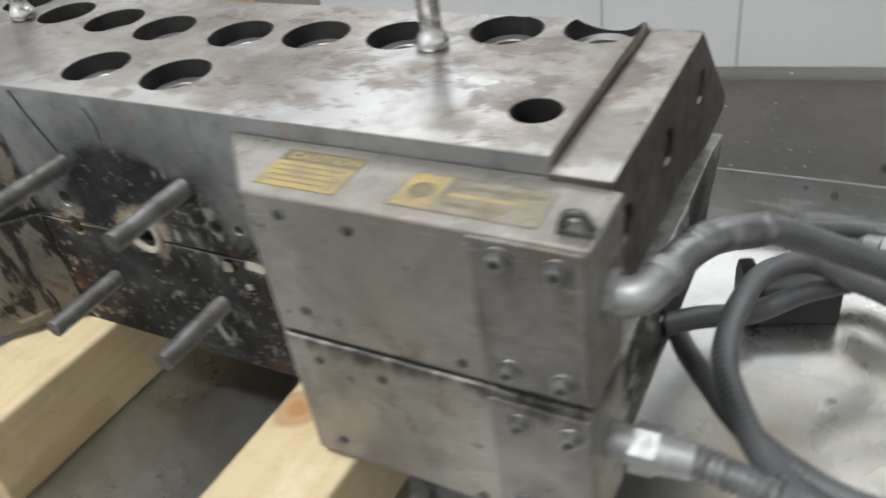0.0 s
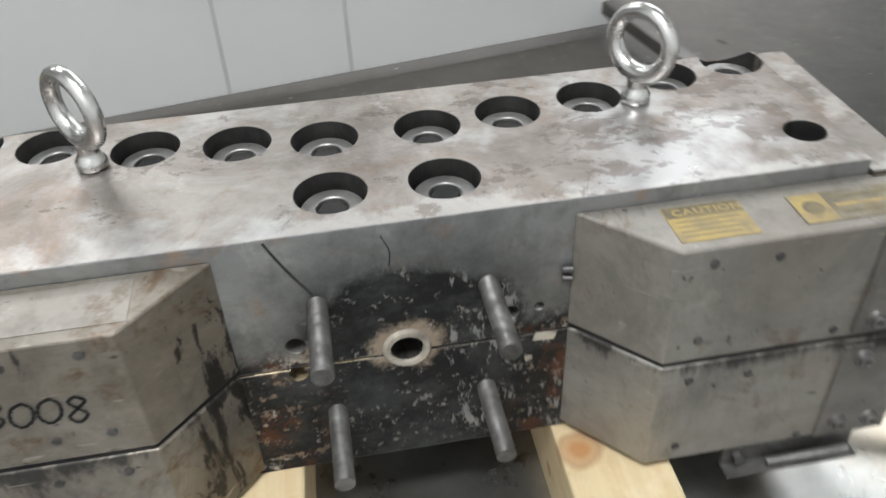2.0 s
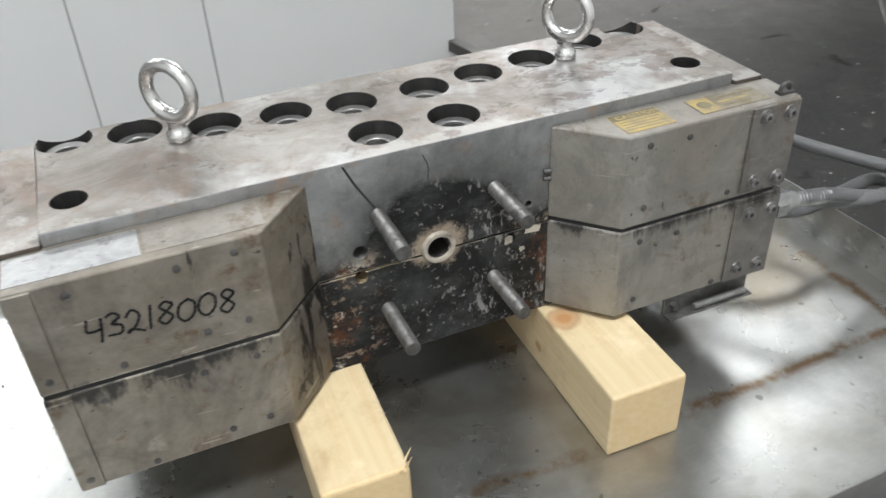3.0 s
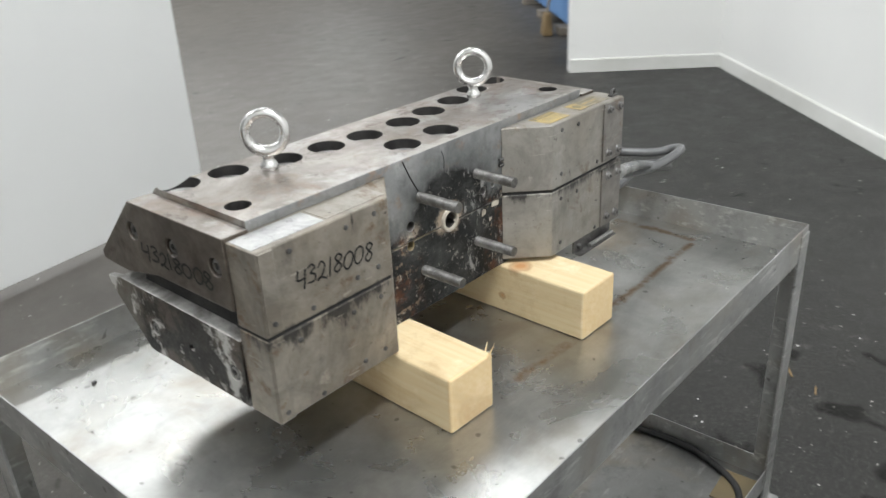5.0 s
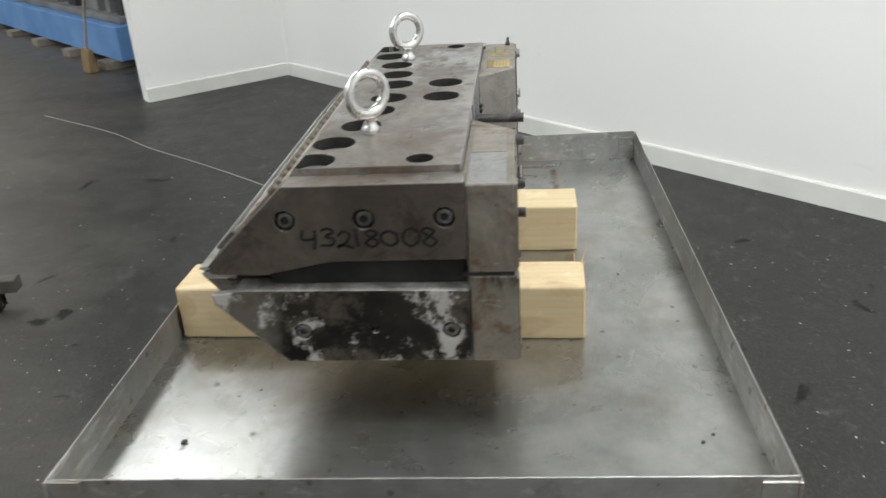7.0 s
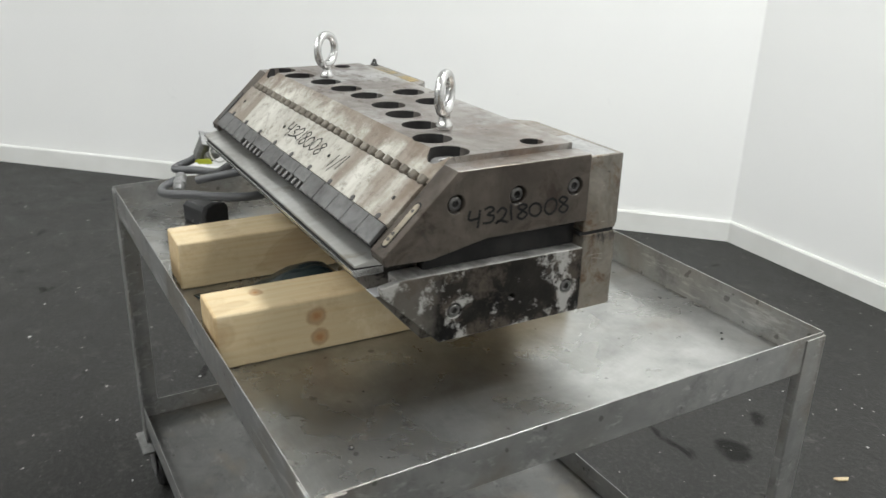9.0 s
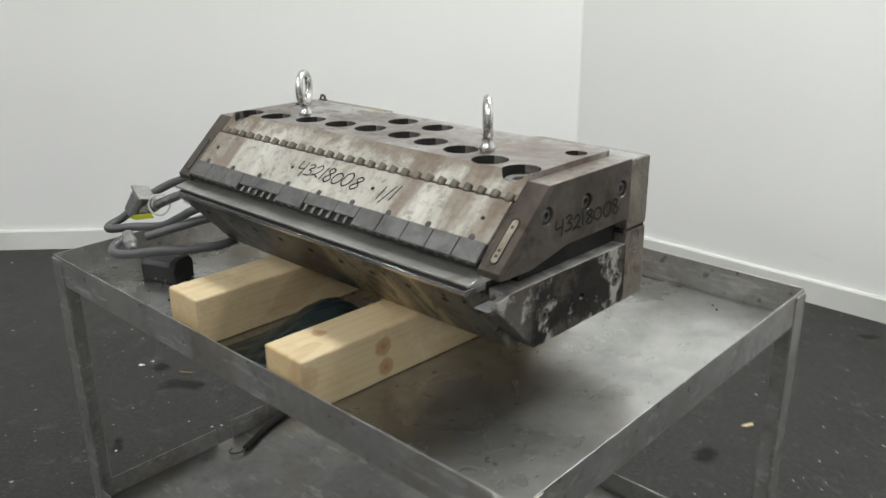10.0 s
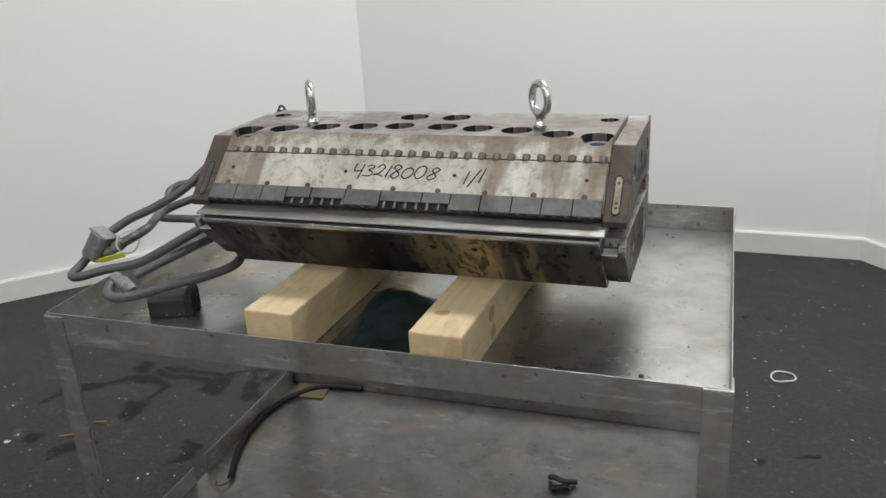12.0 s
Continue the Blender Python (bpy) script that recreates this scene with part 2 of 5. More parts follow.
def front_steel():
    """The inlet side: grey steel with a black burnt patch of polymer round the inlet."""
    m = Nodes("burnt_front_steel")
    x, y, z = m.axes()
    big, mid, fine = m.noise(8, 6, 0.65, bend=0.6), m.noise(40, 5, 0.65), m.noise(300, 3, 0.5)
    colour = m.mix(m.ramp(big, 0.35, 0.65), (0.215, 0.22, 0.225), (0.335, 0.337, 0.337))
    colour = m.mix(m.ramp(mid, 0.48, 0.7, 0.0, 0.55), colour, (0.13, 0.128, 0.125))
    scuff = m.ramp(m.noise(34, 6, 0.72, stretch=(1, 1, 0.6), shift=(8, 2, 5)), 0.58, 0.66, 0, 0.5)
    colour = m.mix(scuff, colour, (0.43, 0.43, 0.425))
    blush = m.ramp(m.noise(22, 8, 0.75, shift=(3, 3, 6)), 0.56, 0.66, 0, 0.65)
    colour = m.mix(blush, colour, (0.34, 0.24, 0.18))
    ax = m.math("ABSOLUTE", x)
    low = m.math("MAXIMUM", m.math("MULTIPLY", ax, 1 / 0.155), m.math("MULTIPLY", m.math("SUBTRACT", z, 0.03), 1 / 0.118))
    arch = m.math("POWER", m.math("MULTIPLY", m.math("SUBTRACT", x, 0.004), 1 / 0.104), 2.0)
    high = m.math("SQRT", m.math("ADD", arch, m.math("POWER", m.math("MULTIPLY", m.math("SUBTRACT", z, 0.115), 1 / 0.1), 2.0)))
    far = m.math("MINIMUM", low, high)
    ragged = m.math("SUBTRACT", m.noise(16, 8, 0.75), 0.5)
    edge = m.math("ADD", far, m.math("MULTIPLY", ragged, 0.5))
    edge = m.math("ADD", edge, m.ramp(y, -0.046, -0.04, 0.0, 3.0))
    burnt = m.ramp(edge, 0.88, 1.0, 1.0, 0.0)
    colour = m.mix(m.ramp(m.math("ADD", edge, m.math("MULTIPLY", m.math("SUBTRACT", m.noise(30, 7, 0.75, shift=(2, 4, 4)), 0.5), 0.7)), 0.92, 1.5, 0.8, 0.0), colour, (0.06, 0.064, 0.063))
    speck = m.noise(52, 7, 0.72, stretch=(1.3, 1, 0.55), shift=(4, 1, 7))
    chips = m.ramp(m.math("ADD", speck, m.ramp(x, -0.06, 0.12, -0.07, 0.04)), 0.575, 0.62)
    black = m.mix(m.math("MULTIPLY", chips, 0.75), (0.011, 0.011, 0.011), (0.25, 0.245, 0.235))
    smear = m.ramp(m.noise(26, 7, 0.75, stretch=(0.6, 1, 1.4), shift=(2, 9, 1)), 0.52, 0.66)
    black = m.mix(m.math("MULTIPLY", smear, 0.3), black, (0.075, 0.078, 0.076))
    flecks = m.ramp(m.math("ADD", m.noise(130, 5, 0.7, shift=(3, 2, 6)), m.math("MULTIPLY", m.math("SUBTRACT", m.noise(14, 5, 0.7, shift=(9, 9, 2)), 0.5), 0.3)), 0.6, 0.65)
    black = m.mix(m.math("MULTIPLY", flecks, 0.7), black, (0.23, 0.215, 0.20))
    haze = m.ramp(m.noise(13, 6, 0.7, shift=(5, 5, 3)), 0.5, 0.68, 0, 0.35)
    black = m.mix(haze, black, (0.085, 0.09, 0.088))
    rusty = m.ramp(m.noise(30, 8, 0.72, shift=(1, 8, 3)), 0.5, 0.6)
    sides = m.math("MAXIMUM", m.ramp(x, -0.06, -0.09), m.math("MULTIPLY", m.ramp(x, 0.08, 0.1), 0.85))
    sides = m.math("MULTIPLY", sides, m.ramp(z, 0.15, 0.125))
    black = m.mix(m.math("MULTIPLY", rusty, sides), black, (0.062, 0.026, 0.014))
    crumbs = m.ramp(m.noise(85, 5, 0.7, shift=(7, 3, 1)), 0.58, 0.62)
    black = m.mix(m.math("MULTIPLY", m.math("MULTIPLY", crumbs, sides), 0.6), black, (0.25, 0.185, 0.13))
    pale = m.ramp(m.math("ADD", m.noise(30, 8, 0.75, shift=(6, 2, 2)), m.ramp(z, 0.11, 0.15, 0.0, 0.16)), 0.6, 0.66)
    black = m.mix(m.math("MULTIPLY", pale, sides), black, (0.42, 0.37, 0.31))
    ring = m.math("SQRT", m.math("ADD", m.math("MULTIPLY", m.math("MULTIPLY", x, x), 0.55), m.math("POWER", m.math("SUBTRACT", z, 0.129), 2.0)))
    ring = m.math("ADD", ring, m.math("MULTIPLY", m.math("SUBTRACT", m.noise(38, 7, 0.75, shift=(3, 0, 5)), 0.5), 0.05))
    black = m.mix(m.ramp(ring, 0.018, 0.027, 0.75, 0.0), black, (0.30, 0.24, 0.18))
    seam = m.math("ADD", m.math("ABSOLUTE", m.math("SUBTRACT", z, 0.1215)), m.math("MULTIPLY", m.noise(25, 6, 0.75), 0.009))
    black = m.mix(m.ramp(seam, 0.004, 0.0065, 0.8, 0.0), black, (0.40, 0.37, 0.33))
    colour = m.mix(burnt, colour, black)
    m.link(m.ramp(burnt, 0, 1, 0.5, 0.12), m.bsdf.inputs["Specular IOR Level"])
    rough = m.math("ADD", m.ramp(mid, 0.3, 0.7, 0.36, 0.55), m.math("MULTIPLY", burnt, 0.06))
    metal = m.ramp(burnt, 0, 1, 0.7, 0.0)
    return m.done(colour, rough, metal, m.bump(fine, 0.3, 0.0008, m.bump(speck, 0.45, 0.002)))


M["front"] = front_steel()


def slope_steel():
    """The sloping outlet side: pale steel with brown heat stains in upright patches."""
    m = Nodes("heat_stained_steel")
    x, y, z = m.axes()
    streak, mid, fine = m.noise(9, 6, 0.7, stretch=(1, 0.25, 0.25)), m.noise(60, 7, 0.75), m.noise(320, 3, 0.5)
    colour = m.mix(m.ramp(streak, 0.36, 0.62), (0.37, 0.35, 0.30), (0.60, 0.588, 0.53))
    patch = m.noise(11, 4, 0.5, stretch=(1, 0.15, 0.15), shift=(2.6, 0, 0))
    patch = m.math("ADD", patch, m.math("MULTIPLY", m.math("SUBTRACT", m.noise(22, 7, 0.75, shift=(0, 7, 0)), 0.5), 0.14))
    patch = m.math("ADD", patch, m.ramp(m.math("ABSOLUTE", m.math("SUBTRACT", x, 0.04)), 0.08, 0.26, -0.1, 0.045))
    colour = m.mix(m.ramp(patch, 0.55, 0.63, 0, 0.75), colour, (0.175, 0.13, 0.095))
    ends = m.math("ADD", m.ramp(m.math("ABSOLUTE", x), 0.24, 0.37, 0, 1), m.math("MULTIPLY", m.math("SUBTRACT", m.noise(14, 8, 0.75), 0.5), 1.8))
    colour = m.mix(m.ramp(ends, 0.5, 1.0, 0, 0.75), colour, (0.165, 0.12, 0.085))
    blot = m.noise(19, 9, 0.75, shift=(6, 1, 2), bend=0.8)
    colour = m.mix(m.ramp(blot, 0.53, 0.64, 0, 0.55), colour, (0.19, 0.155, 0.115))
    crest = m.math("ADD", m.ramp(y, 0.146, 0.18, 0.2, -0.12), m.noise(24, 8, 0.75, shift=(1, 5, 5)))
    colour = m.mix(m.ramp(crest, 0.5, 0.68, 0, 0.7), colour, (0.17, 0.125, 0.09))
    colour = m.mix(m.ramp(mid, 0.53, 0.68, 0, 0.65), colour, (0.14, 0.115, 0.09))
    colour = m.mix(m.ramp(m.noise(90, 5, 0.7, shift=(2, 2, 2)), 0.66, 0.72, 0, 0.6), colour, (0.62, 0.60, 0.55))
    return m.done(colour, m.ramp(mid, 0.3, 0.7, 0.4, 0.62), 0.45, m.bump(fine, 0.25, 0.0006, m.bump(mid, 0.2, 0.0008)))


M["slope"] = slope_steel()


def scorched_steel():
    """The lower half: soot-black with grey, brown and straw patches across, speckle and drips."""
    m = Nodes("scorched_steel")
    x, y, z = m.axes()
    band = m.noise(5.5, 4, 0.6, stretch=(1, 0.1, 0.1), shift=(0.4, 0, 0))
    band = m.math("ADD", band, m.ramp(m.math("ABSOLUTE", m.math("ADD", x, 0.15)), 0.1, 0.17, 0.07, -0.03))
    drip, mid, fine = m.noise(34, 7, 0.75, stretch=(1, 0.45, 0.45), bend=0.5), m.noise(45, 8, 0.75), m.noise(300, 3, 0.5)
    colour = m.mix(m.ramp(m.noise(7, 5, 0.6, stretch=(1, 0.2, 0.2), shift=(3, 0, 0)), 0.42, 0.6), (0.045, 0.043, 0.041), (0.17, 0.155, 0.135))
    colour = m.mix(m.ramp(band, 0.51, 0.58, 0, 0.9), colour, (0.42, 0.335, 0.205))
    colour = m.mix(m.ramp(drip, 0.49, 0.57, 0, 0.92), colour, (0.02, 0.018, 0.017))
    colour = m.mix(m.ramp(mid, 0.6, 0.68, 0, 0.55), colour, (0.27, 0.24, 0.20))
    return m.done(colour, m.ramp(mid, 0.3, 0.7, 0.25, 0.44), 0.6, m.bump(fine, 0.3, 0.0008, m.bump(drip, 0.3, 0.0012)))


M["scorched"] = scorched_steel()


def residue_steel():
    """Lower end plates: black with crusts of white chalky residue."""
    m = Nodes("chalky_black_steel")
    x, y, z = m.axes()
    mid, fine = m.noise(26, 8, 0.72, bend=0.1), m.noise(260, 3, 0.5)
    mid = m.math("ADD", mid, m.math("MULTIPLY", m.math("SUBTRACT", m.noise(9, 4, 0.6, shift=(3, 8, 1)), 0.5), 0.5))
    m.bsdf.inputs["Specular IOR Level"].default_value = 0.1
    colour = m.mix(m.ramp(m.noise(9, 5, 0.6), 0.4, 0.65), (0.006, 0.006, 0.0065), (0.024, 0.021, 0.018))
    rim = m.math("MAXIMUM", m.ramp(z, 0.085, 0.105, 0.0, 0.09), m.ramp(z, 0.010, 0.030, 0.10, 0.0))
    for hy in (0.152, -0.031):
        near = m.math("SQRT", m.math("ADD", m.math("POWER", m.math("SUBTRACT", y, hy), 2.0), m.math("POWER", m.math("SUBTRACT", z, 0.052), 2.0)))
        rim = m.math("MAXIMUM", rim, m.ramp(near, 0.012, 0.030, 0.16, 0.0))
    tip = m.ramp(m.math("ADD", y, m.math("MULTIPLY", m.math("SUBTRACT", m.noise(20, 7, 0.75, shift=(6, 3, 2)), 0.5), 0.08)), 0.175, 0.205, 0.0, 0.85)
    colour = m.mix(tip, colour, (0.125, 0.115, 0.10))
    brown = m.ramp(m.math("ADD", m.noise(15, 8, 0.75, shift=(4, 4, 4)), rim), 0.54, 0.64, 0, 0.75)
    colour = m.mix(brown, colour, (0.09, 0.074, 0.06))
    colour = m.mix(m.ramp(m.math("ADD", mid, m.math("MULTIPLY", rim, 0.6)), 0.55, 0.63, 0, 0.8), colour, (0.44, 0.43, 0.41))
    return m.done(colour, m.ramp(mid, 0.4, 0.7, 0.4, 0.7), 0.25, m.bump(fine, 0.3, 0.0008, m.bump(mid, 0.5, 0.002)))


M["residue"] = residue_steel()


def stainless(name, light, shade, metal, rusted=False, base_rough=0.35):
    """Brushed stainless sheet, dulled by dust, smears and a few brown stains."""
    m = Nodes(name)
    brush = m.noise(60, 3, 0.6, stretch=(1, 18, 18))
    big, mid = m.noise(3.2, 7, 0.7, bend=0.9), m.noise(14, 4, 0.55, bend=0.5)
    colour = m.mix(m.ramp(big, 0.35, 0.65), shade, light)
    colour = m.mix(m.ramp(mid, 0.48, 0.7, 0, 0.42), colour, tuple(0.7 * v for v in shade))
    colour = m.mix(m.ramp(brush, 0.55, 0.75, 0, 0.3), colour, tuple(min(1, 1.35 * v) for v in light))
    stain = m.noise(6, 4, 0.55, shift=(2, 6, 1), bend=0.5)
    colour = m.mix(m.ramp(stain, 0.5, 0.7, 0, 0.5), colour, (0.25, 0.205, 0.14))
    smear = m.noise(4.5, 6, 0.65, shift=(1, 3, 0), bend=0.4)
    colour = m.mix(m.ramp(smear, 0.5, 0.66, 0, 0.35), colour, tuple(0.55 * v for v in shade))
    dull = m.noise(23, 4, 0.6, shift=(5, 0, 2))
    colour = m.mix(m.ramp(dull, 0.58, 0.7, 0, 0.12), colour, tuple(0.6 * v for v in shade))
    flecks = m.ramp(m.noise(70, 0, 0.5, shift=(1, 1, 3)), 0.8, 0.84, 0, 0.5)
    colour = m.mix(flecks, colour, (0.05, 0.045, 0.04))
    if rusted:
        x, y, z = m.axes()
        wander = m.math("MULTIPLY", m.math("SUBTRACT", m.noise(9, 6, 0.7), 0.5), 0.045)
        line = m.math("ABSOLUTE", m.math("ADD", m.math("ADD", y, 0.215), wander))
        line = m.math("ADD", line, m.ramp(m.math("ABSOLUTE", m.math("SUBTRACT", x, 0.23)), 0.30, 0.33, 0.0, 0.1))
        turned = m.math("ABSOLUTE", m.math("ADD", m.math("SUBTRACT", x, 0.548), wander))
        turned = m.math("ADD", turned, m.ramp(m.math("ABSOLUTE", m.math("ADD", y, 0.12)), 0.09, 0.12, 0.0, 0.1))
        line = m.math("MINIMUM", line, turned)
        broken = m.math("MULTIPLY", m.ramp(line, 0.002, 0.012, 0.85, 0.0), m.ramp(m.noise(13, 7, 0.75, shift=(4, 4, 4)), 0.38, 0.54))
        colour = m.mix(broken, colour, (0.22, 0.13, 0.06))
        spot = m.math("SQRT", m.math("ADD", m.math("POWER", m.math("SUBTRACT", x, 0.47), 2.0), m.math("POWER", m.math("SUBTRACT", y, 0.0), 2.0)))
        spot = m.math("ADD", spot, m.math("MULTIPLY", m.math("SUBTRACT", m.noise(10, 8, 0.75, shift=(2, 0, 0)), 0.5), 0.5))
        colour = m.mix(m.ramp(spot, 0.02, 0.15, 0.55, 0.0), colour, (0.42, 0.34, 0.23))
    else:
        scuffed = m.ramp(m.noise(26, 6, 0.72, stretch=(0.35, 1, 2.2), shift=(4, 2, 0)), 0.56, 0.66, 0, 0.55)
        colour = m.mix(scuffed, colour, tuple(min(1, 1.55 * v) for v in light))
        grime = m.ramp(m.noise(11, 8, 0.75, shift=(7, 7, 1)), 0.54, 0.68, 0, 0.5)
        colour = m.mix(grime, colour, tuple(0.45 * v for v in shade))
    rough = m.math("ADD", m.ramp(big, 0.3, 0.7, base_rough, base_rough + 0.06), m.math("MULTIPLY", m.math("SUBTRACT", mid, 0.5), 0.1))
    return m.done(colour, rough, metal, m.bump(brush, 0.06, 0.0004, m.bump(m.noise(3, 2, 0.4), 0.12, 0.004)))


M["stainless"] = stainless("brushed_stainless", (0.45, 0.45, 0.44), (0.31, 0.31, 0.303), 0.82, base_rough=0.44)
# Shelf sheet: the shade under the tray is put into a darker colour.
M["shelf"] = stainless("shaded_stainless", (0.21, 0.21, 0.204), (0.15, 0.15, 0.145), 0.85)
M["tray"] = stainless("rust_marked_stainless", (0.50, 0.503, 0.488), (0.355, 0.357, 0.34), 0.92, True, 0.255)


def pine(name, seed, knots):
    """Sawn pine: rings about a pith outside the block, long grain and knots."""
    m = Nodes(name)
    x, y, z = m.axes()
    wob = m.noise(7, 4, 0.6, stretch=(1, 0.12, 1), shift=(seed, seed, seed))
    r = m.math("SQRT", m.math("ADD", m.math("POWER", m.math("ADD", x, 0.09 - 0.02 * seed), 2.0), m.math("POWER", m.math("ADD", z, 0.06), 2.0)))
    rings = m.math("SINE", m.math("MULTIPLY", m.math("ADD", r, m.math("MULTIPLY", wob, 0.05)), 620.0))
    grain = m.noise(120, 4, 0.6, stretch=(1, 0.05, 1))
    soft = m.math("MULTIPLY", m.ramp(rings, -0.2, 1.0, 0, 0.3), m.ramp(m.noise(9, 4, 0.6, shift=(seed, 1, 2)), 0.35, 0.7, 0.15, 1.0))
    colour = m.mix(soft, (0.565, 0.463, 0.29), (0.45, 0.325, 0.165))
    colour = m.mix(m.ramp(grain, 0.4, 0.72, 0, 0.42), colour, (0.50, 0.34, 0.175))
    soiled = m.noise(15, 8, 0.75, shift=(seed, 7, 3))
    colour = m.mix(m.ramp(soiled, 0.53, 0.7, 0, 0.5), colour, (0.36, 0.25, 0.135))
    colour = m.mix(m.ramp(m.noise(11, 7, 0.7, shift=(3, seed, 9)), 0.56, 0.7, 0, 0.45), colour, (0.76, 0.66, 0.49))
    sawn = m.ramp(m.math("ABSOLUTE", y), 0.3065, 0.3075, 0, 0.35)
    colour = m.mix(sawn, colour, (0.56, 0.37, 0.165))
    blue = m.noise(4, 5, 0.6, shift=(2 + seed, 4, 4))
    colour = m.mix(m.ramp(blue, 0.58, 0.72, 0, 0.35), colour, (0.36, 0.27, 0.165))
    wet = m.math("ADD", m.noise(6, 3, 0.5, stretch=(1, 0.5, 1), shift=(seed, 2, 8), bend=0.3), m.ramp(y, -0.31, -0.1, 0.05, -0.02))
    colour = m.mix(m.ramp(wet, 0.56, 0.6, 0, 0.4), colour, (0.33, 0.215, 0.11))
    edge = m.ramp(m.math("ABSOLUTE", m.math("SUBTRACT", wet, 0.575)), 0.0, 0.015, 0.18, 0.0)
    colour = m.mix(edge, colour, (0.25, 0.15, 0.07))
    for kx, ky, kz, kr in knots:
        spot = m.add("ShaderNodeVectorMath", operation="DISTANCE")
        m.link(m.coord, spot.inputs[0])
        spot.inputs[1].default_value = (kx, ky, kz)
        d = m.math("ADD", spot.outputs["Value"], m.math("MULTIPLY", m.math("SUBTRACT", m.noise(45, 6, 0.7), 0.2), 0.014))
        colour = m.mix(m.ramp(d, kr * 0.5, kr * 1.5, 0.9, 0.0), colour, (0.33, 0.145, 0.045))
        rim = m.ramp(m.math("ABSOLUTE", m.math("SUBTRACT", d, kr * 1.12)), 0.0, kr * 0.3, 0.35, 0.0)
        colour = m.mix(rim, colour, (0.16, 0.07, 0.03))
    return m.done(colour, m.ramp(grain, 0.3, 0.7, 0.55, 0.7), 0.0, m.bump(grain, 0.5, 0.0009, m.bump(soiled, 0.2, 0.001)))


M["pine"] = [
    pine("pine_a", 0.0, [(-0.0455, 0.16, 0.058, 0.015), (-0.0455, 0.155, 0.022, 0.014), (0.015, 0.235, 0.087, 0.012), (0.0, -0.27, 0.087, 0.003)]),
    pine("pine_b", 1.0, [(-0.028, -0.170, 0.087, 0.019), (-0.0455, -0.145, 0.031, 0.009), (0.03, 0.05, 0.087, 0.01)]),
]


SPILLS = [  # damp trails on the floor: from, to, half width
    (1.65, -0.31, 1.63, -0.39, 0.016), (1.63, -0.39, 1.55, -0.41, 0.035), (1.55, -0.41, 1.46, -0.50, 0.02), (1.46, -0.50, 1.36, -0.52, 0.025),
    (1.32, -0.36, 1.30, -0.31, 0.045), (1.30, -0.41, 1.29, -0.48, 0.014), (1.29, -0.48, 1.49, -0.58, 0.02), (1.47, -0.58, 1.47, -0.61, 0.035),
    (1.38, -0.57, 1.13, -0.55, 0.022), (1.36, -0.61, 1.13, -0.60, 0.02), (1.13, -0.60, 0.99, -0.72, 0.016), (1.12, -0.52, 1.11, -0.57, 0.05),
    (0.96, -0.49, 0.99, -0.57, 0.035), (0.99, -0.57, 1.04, -0.65, 0.015), (0.80, -0.42, 0.91, -0.64, 0.012), (0.97, -0.63, 0.96, -0.66, 0.022),
    (0.08, -0.99, 0.06, -0.97, 0.045), (-0.13, -0.91, -0.12, -0.89, 0.04), (0.16, -1.17, 0.13, -1.15, 0.02), (1.51, -0.10, 1.52, -0.11, 0.03), (1.37, -0.09, 1.38, -0.08, 0.022),
]


